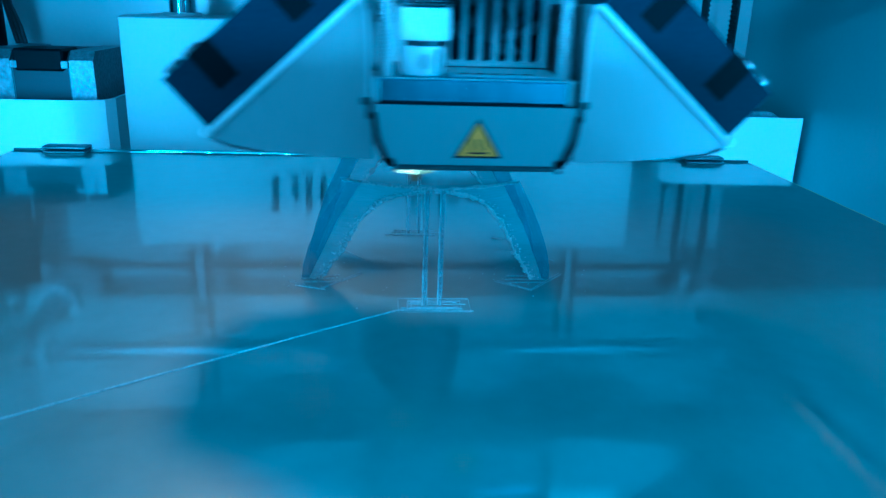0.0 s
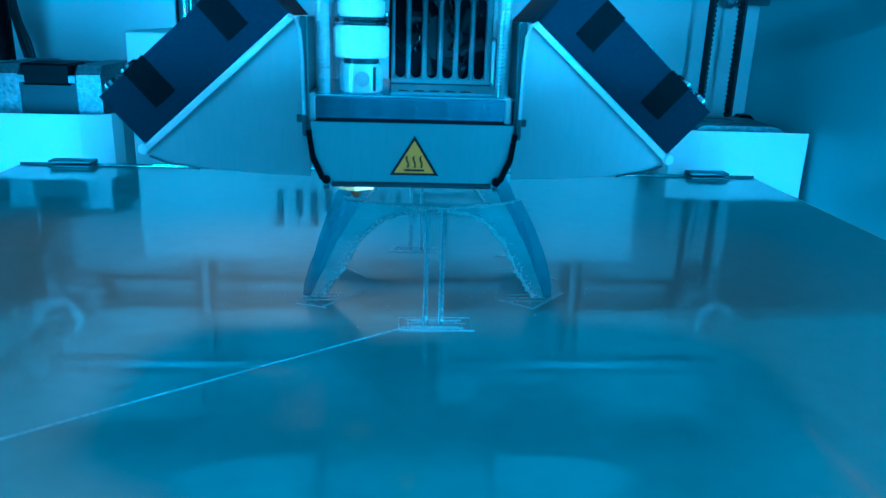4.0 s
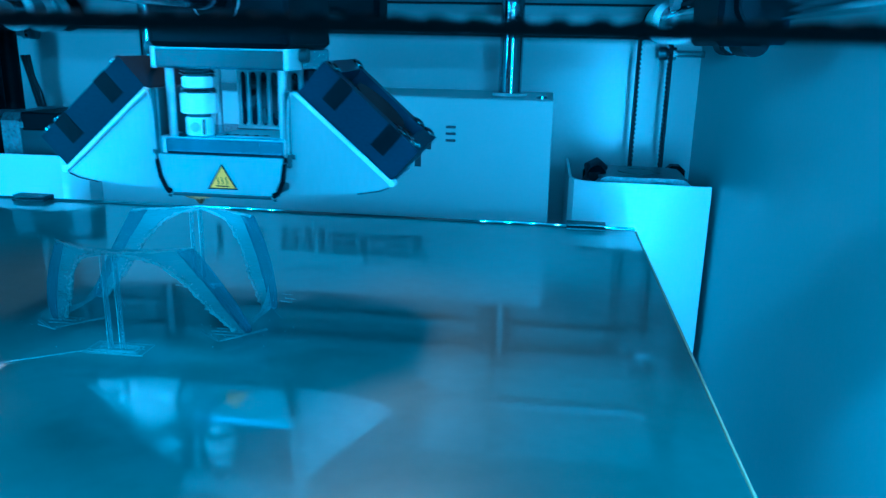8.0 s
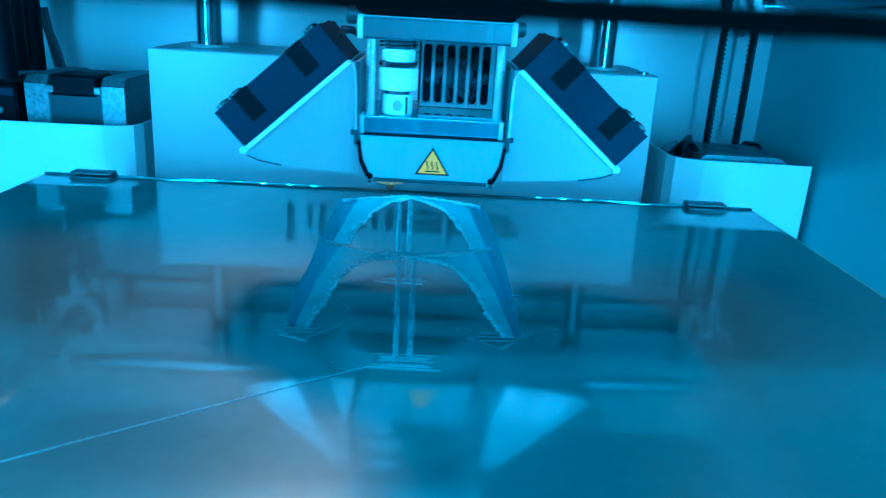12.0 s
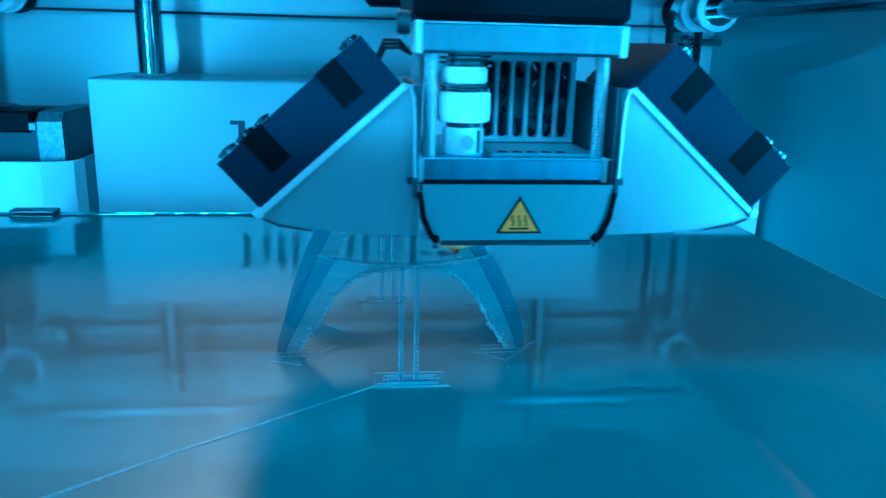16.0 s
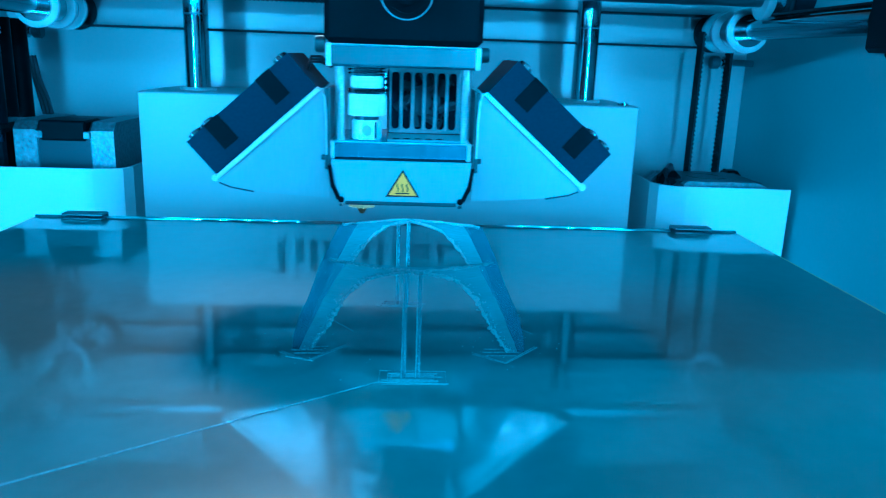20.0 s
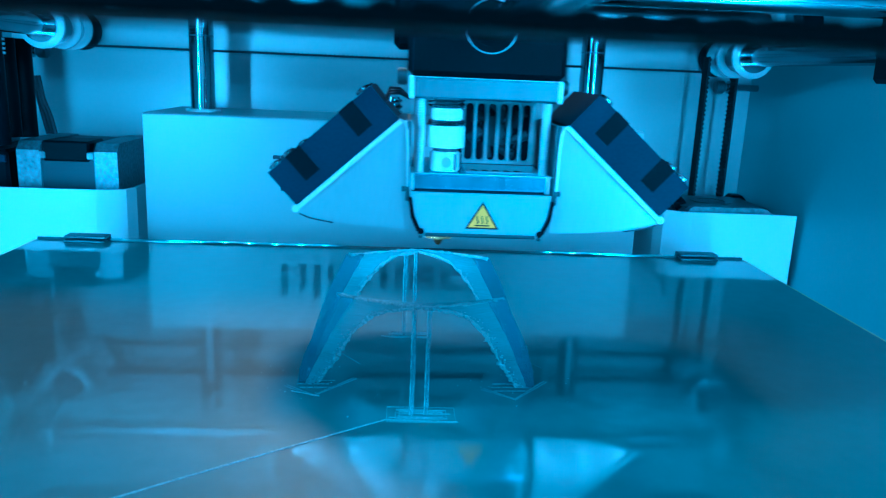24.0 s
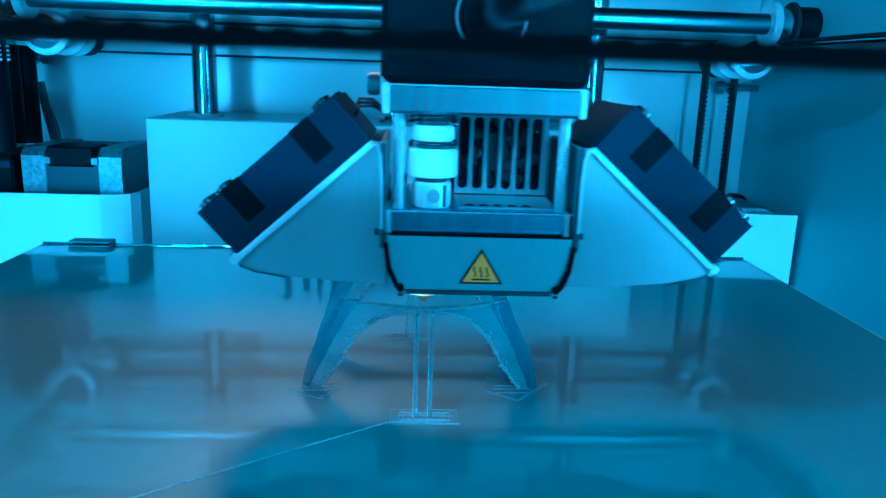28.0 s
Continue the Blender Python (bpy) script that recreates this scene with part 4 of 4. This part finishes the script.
# ---- gantry rods that ride with the head ----
def gantry():
    a = new("gantry_cross_rod")
    ORIGIN[a] = Vector((0, 0, 0))
    tagged(a, "polished steel cross rod with black sliding blocks at both ends", "rod")
    z = ROD_Z + 9.7
    part("shaft", rod((-138, 0, z), (138, 0, z), 3.0, seg=28), ROD, a)
    for s in (-1, 1):
        x = s * ROD_X
        lo, hi = sorted((x - s * 9, x + s * 2.4))
        blk = part("sliding_block", box(lo, hi, -17, 17, ROD_Z - 9.5, ROD_Z + 16, 1.2), BLACK, a, "black sliding block")
        # Block's lit side face, its lighter blue put into a separate plate.
        lo, hi = sorted((x + s * 2.5, x + s * 9))
        part("lit_side_face", box(lo, hi, -9, 15, ROD_Z - 9.0, ROD_Z + 15, 0.8), FANBLACK, blk, "lit side of the block, paler blue in its colour")
        part("bushing", rod((x, -22, ROD_Z), (x, 22, ROD_Z), 6.0, seg=24, bevel=0.4), BLACK, blk)
        part("belt_clip", rod((x, -3, ROD_Z - 8.6), (x, 8, ROD_Z - 8.6), 2.6, seg=18), CHROME, blk)
        part("clip_end", rod((x, 8.2, ROD_Z - 8.6), (x, 16, ROD_Z - 8.6), 3.2, seg=18), BLACK, blk)
        part("clip_end", rod((x, -16, ROD_Z - 8.6), (x, -3.2, ROD_Z - 8.6), 3.2, seg=18), BLACK, blk)
    b = new("gantry_long_rod")
    ORIGIN[b] = Vector((0, 0, 0))
    tagged(b, "polished steel long rod with a black sliding block at the rear", "rod")
    z = 22.1 + 53.5
    part("shaft", rod((0, -205, z), (0, 32, z), 3.0, seg=28), ROD, b)
    part("sliding_block", box(-24.5, 15.5, 23, 41, 72.6, 104, 2.0), BLACK, b, "black sliding block")
    part("sliding_block", box(-24.5, 15.5, -214, -196, 74, 104, 2.0), BLACK, b, "black sliding block")
    return a, b


CROSS, LONG = gantry()

# Nozzle places in millimetres over the glass plate.
HEAD_PATH = [
    (0, 2.19, -127.58), (0.2, -8.33, -127.16), (0.3, -8.43, -126.95), (0.5, -12.56, -126.53),
    (0.7, 7.59, -126.03), (0.8, 9.67, -125.78), (1, 19.65, -125.28), (1.2, 8.37, -126.43),
    (1.3, 8.88, -127.01), (1.5, 14.87, -128.16), (1.7, 19.73, -127.64), (1.8, 17.75, -127.37),
    (2, 13.93, -126.85), (2.2, 8.58, -127.11), (2.3, 5.66, -127.24), (2.5, -0.18, -127.50),
    (4.5, -8.71, -124.73), (4.7, -5.91, -123.77), (4.8, 9.12, -123.29), (5, 11.93, -122.33),
    (5.2, 15.66, -115.95), (5.3, 17.90, -112.77), (5.5, 19.15, -106.39), (5.7, 18.98, -92.00),
    (5.8, 17.32, -88.50), (6, 18.06, -89.94), (6.2, 10.73, -88.14), (6.3, 8.61, -87.25),
    (6.5, 1.45, -85.45), (6.7, 1.37, -86.49), (6.8, 0.53, -87.00), (7, -12.06, -88.04),
    (7.2, -5.03, -89.76), (7.3, 2.86, -90.63), (7.5, -8.49, -92.35), (7.7, -12.66, -88.91),
    (7.8, -0.51, -87.18), (8, 4.05, -83.74), (8.2, 14.97, -83.30), (8.3, 16.15, -83.09),
    (8.5, 5.88, -82.65), (8.7, 8.62, -84.84), (8.8, 11.33, -85.93), (9, 18.04, -88.12),
    (9.2, 13.07, -86.00), (9.3, 11.40, -84.94), (9.5, 5.38, -82.82), (9.7, 2.55, -84.26),
    (9.8, -0.32, -84.99), (10, -7.92, -86.43), (10.2, -13.21, -85.39), (10.3, -10.07, -84.86),
    (10.5, -4.53, -83.82), (10.7, 4.21, -83.59), (10.8, 7.09, -83.48), (11, 8.30, -83.25),
    (11.2, 12.95, -84.77), (11.3, 17.54, -85.52), (11.5, 18.31, -87.04), (11.7, 6.25, -85.06),
    (11.8, 0.25, -84.08), (12, -0.38, -82.10), (12.2, -1.04, -83.05), (12.3, -2.12, -83.53),
    (12.5, -10.06, -84.48), (12.7, -10.08, -86.00), (12.8, -8.08, -93.00), (13, -6.93, -121.96),
    (13.2, -6.71, -124.50), (13.3, -3.27, -127.00), (13.5, 5.13, -130.91), (15.5, 14.93, -129.60),
    (15.7, 19.29, -127.94), (15.8, 17.68, -127.11), (16, 14.39, -125.45), (16.2, 8.95, -125.31),
    (16.3, 5.84, -125.23), (16.5, -1.42, -125.09), (16.7, -10.45, -125.28), (16.8, -9.35, -125.38),
    (17, -6.75, -125.57), (17.2, -0.98, -125.51), (17.3, 2.25, -125.48), (17.5, 2.43, -125.42),
    (17.7, -0.81, -124.42), (17.8, -0.12, -123.93), (18, -8.31, -122.93), (18.2, 1.76, -123.65),
    (18.3, 10.14, -124.00), (18.5, 10.82, -124.72), (18.7, 16.28, -124.26), (18.8, 18.66, -124.04),
    (19, 18.91, -123.58), (19.2, 17.36, -104.00), (19.3, 17.39, -95.00), (19.5, 17.38, -84.79),
    (19.7, 10.03, -83.66), (19.8, 0.20, -83.09), (20, -6.97, -81.96), (20.2, -10.97, -82.12),
    (20.3, -4.38, -82.19), (20.5, -2.41, -82.35), (22.5, 5.70, -80.51), (22.7, 11.76, -82.46),
    (22.8, 14.40, -83.44), (23, 19.76, -85.39), (23.2, 14.86, -83.93), (23.3, 12.21, -83.19),
    (23.5, 6.54, -81.73), (23.7, 7.74, -81.59), (23.8, 8.19, -81.52), (24, 10.29, -81.38),
    (24.2, 19.84, -81.74), (24.3, 13.64, -81.93), (24.5, -0.27, -82.29), (24.7, -1.15, -83.41),
    (24.8, -3.26, -83.97), (25, -9.49, -85.09), (25.2, -10.43, -92.00), (25.3, -9.65, -104.00),
    (25.5, -6.69, -124.10), (25.7, -4.48, -126.00), (25.8, 0.70, -127.50), (26, 12.22, -128.77),
    (26.2, 14.66, -128.43), (26.3, 1.76, -128.25), (26.5, -3.23, -127.91), (26.7, 8.17, -126.82),
    (26.8, 14.67, -126.27), (27, 19.02, -125.18), (27.2, 6.46, -126.12), (27.3, 0.85, -126.60),
    (27.5, -7.27, -127.54), (27.7, -2.26, -127.48), (27.8, 0.34, -127.45), (28, 5.39, -127.39),
]
NOZZLE_Z = 22.1


def motions():
    walk(HEAD, [(t, pose(x * 0.001, y * 0.001, GLASS + NOZZLE_Z * 0.001)) for t, x, y in HEAD_PATH])
    walk(CROSS, [(t, pose(0, (y + 13) * 0.001, GLASS)) for t, x, y in HEAD_PATH])
    walk(LONG, [(t, pose((x + HX + 0.4) * 0.001, 0, GLASS)) for t, x, y in HEAD_PATH])


motions()
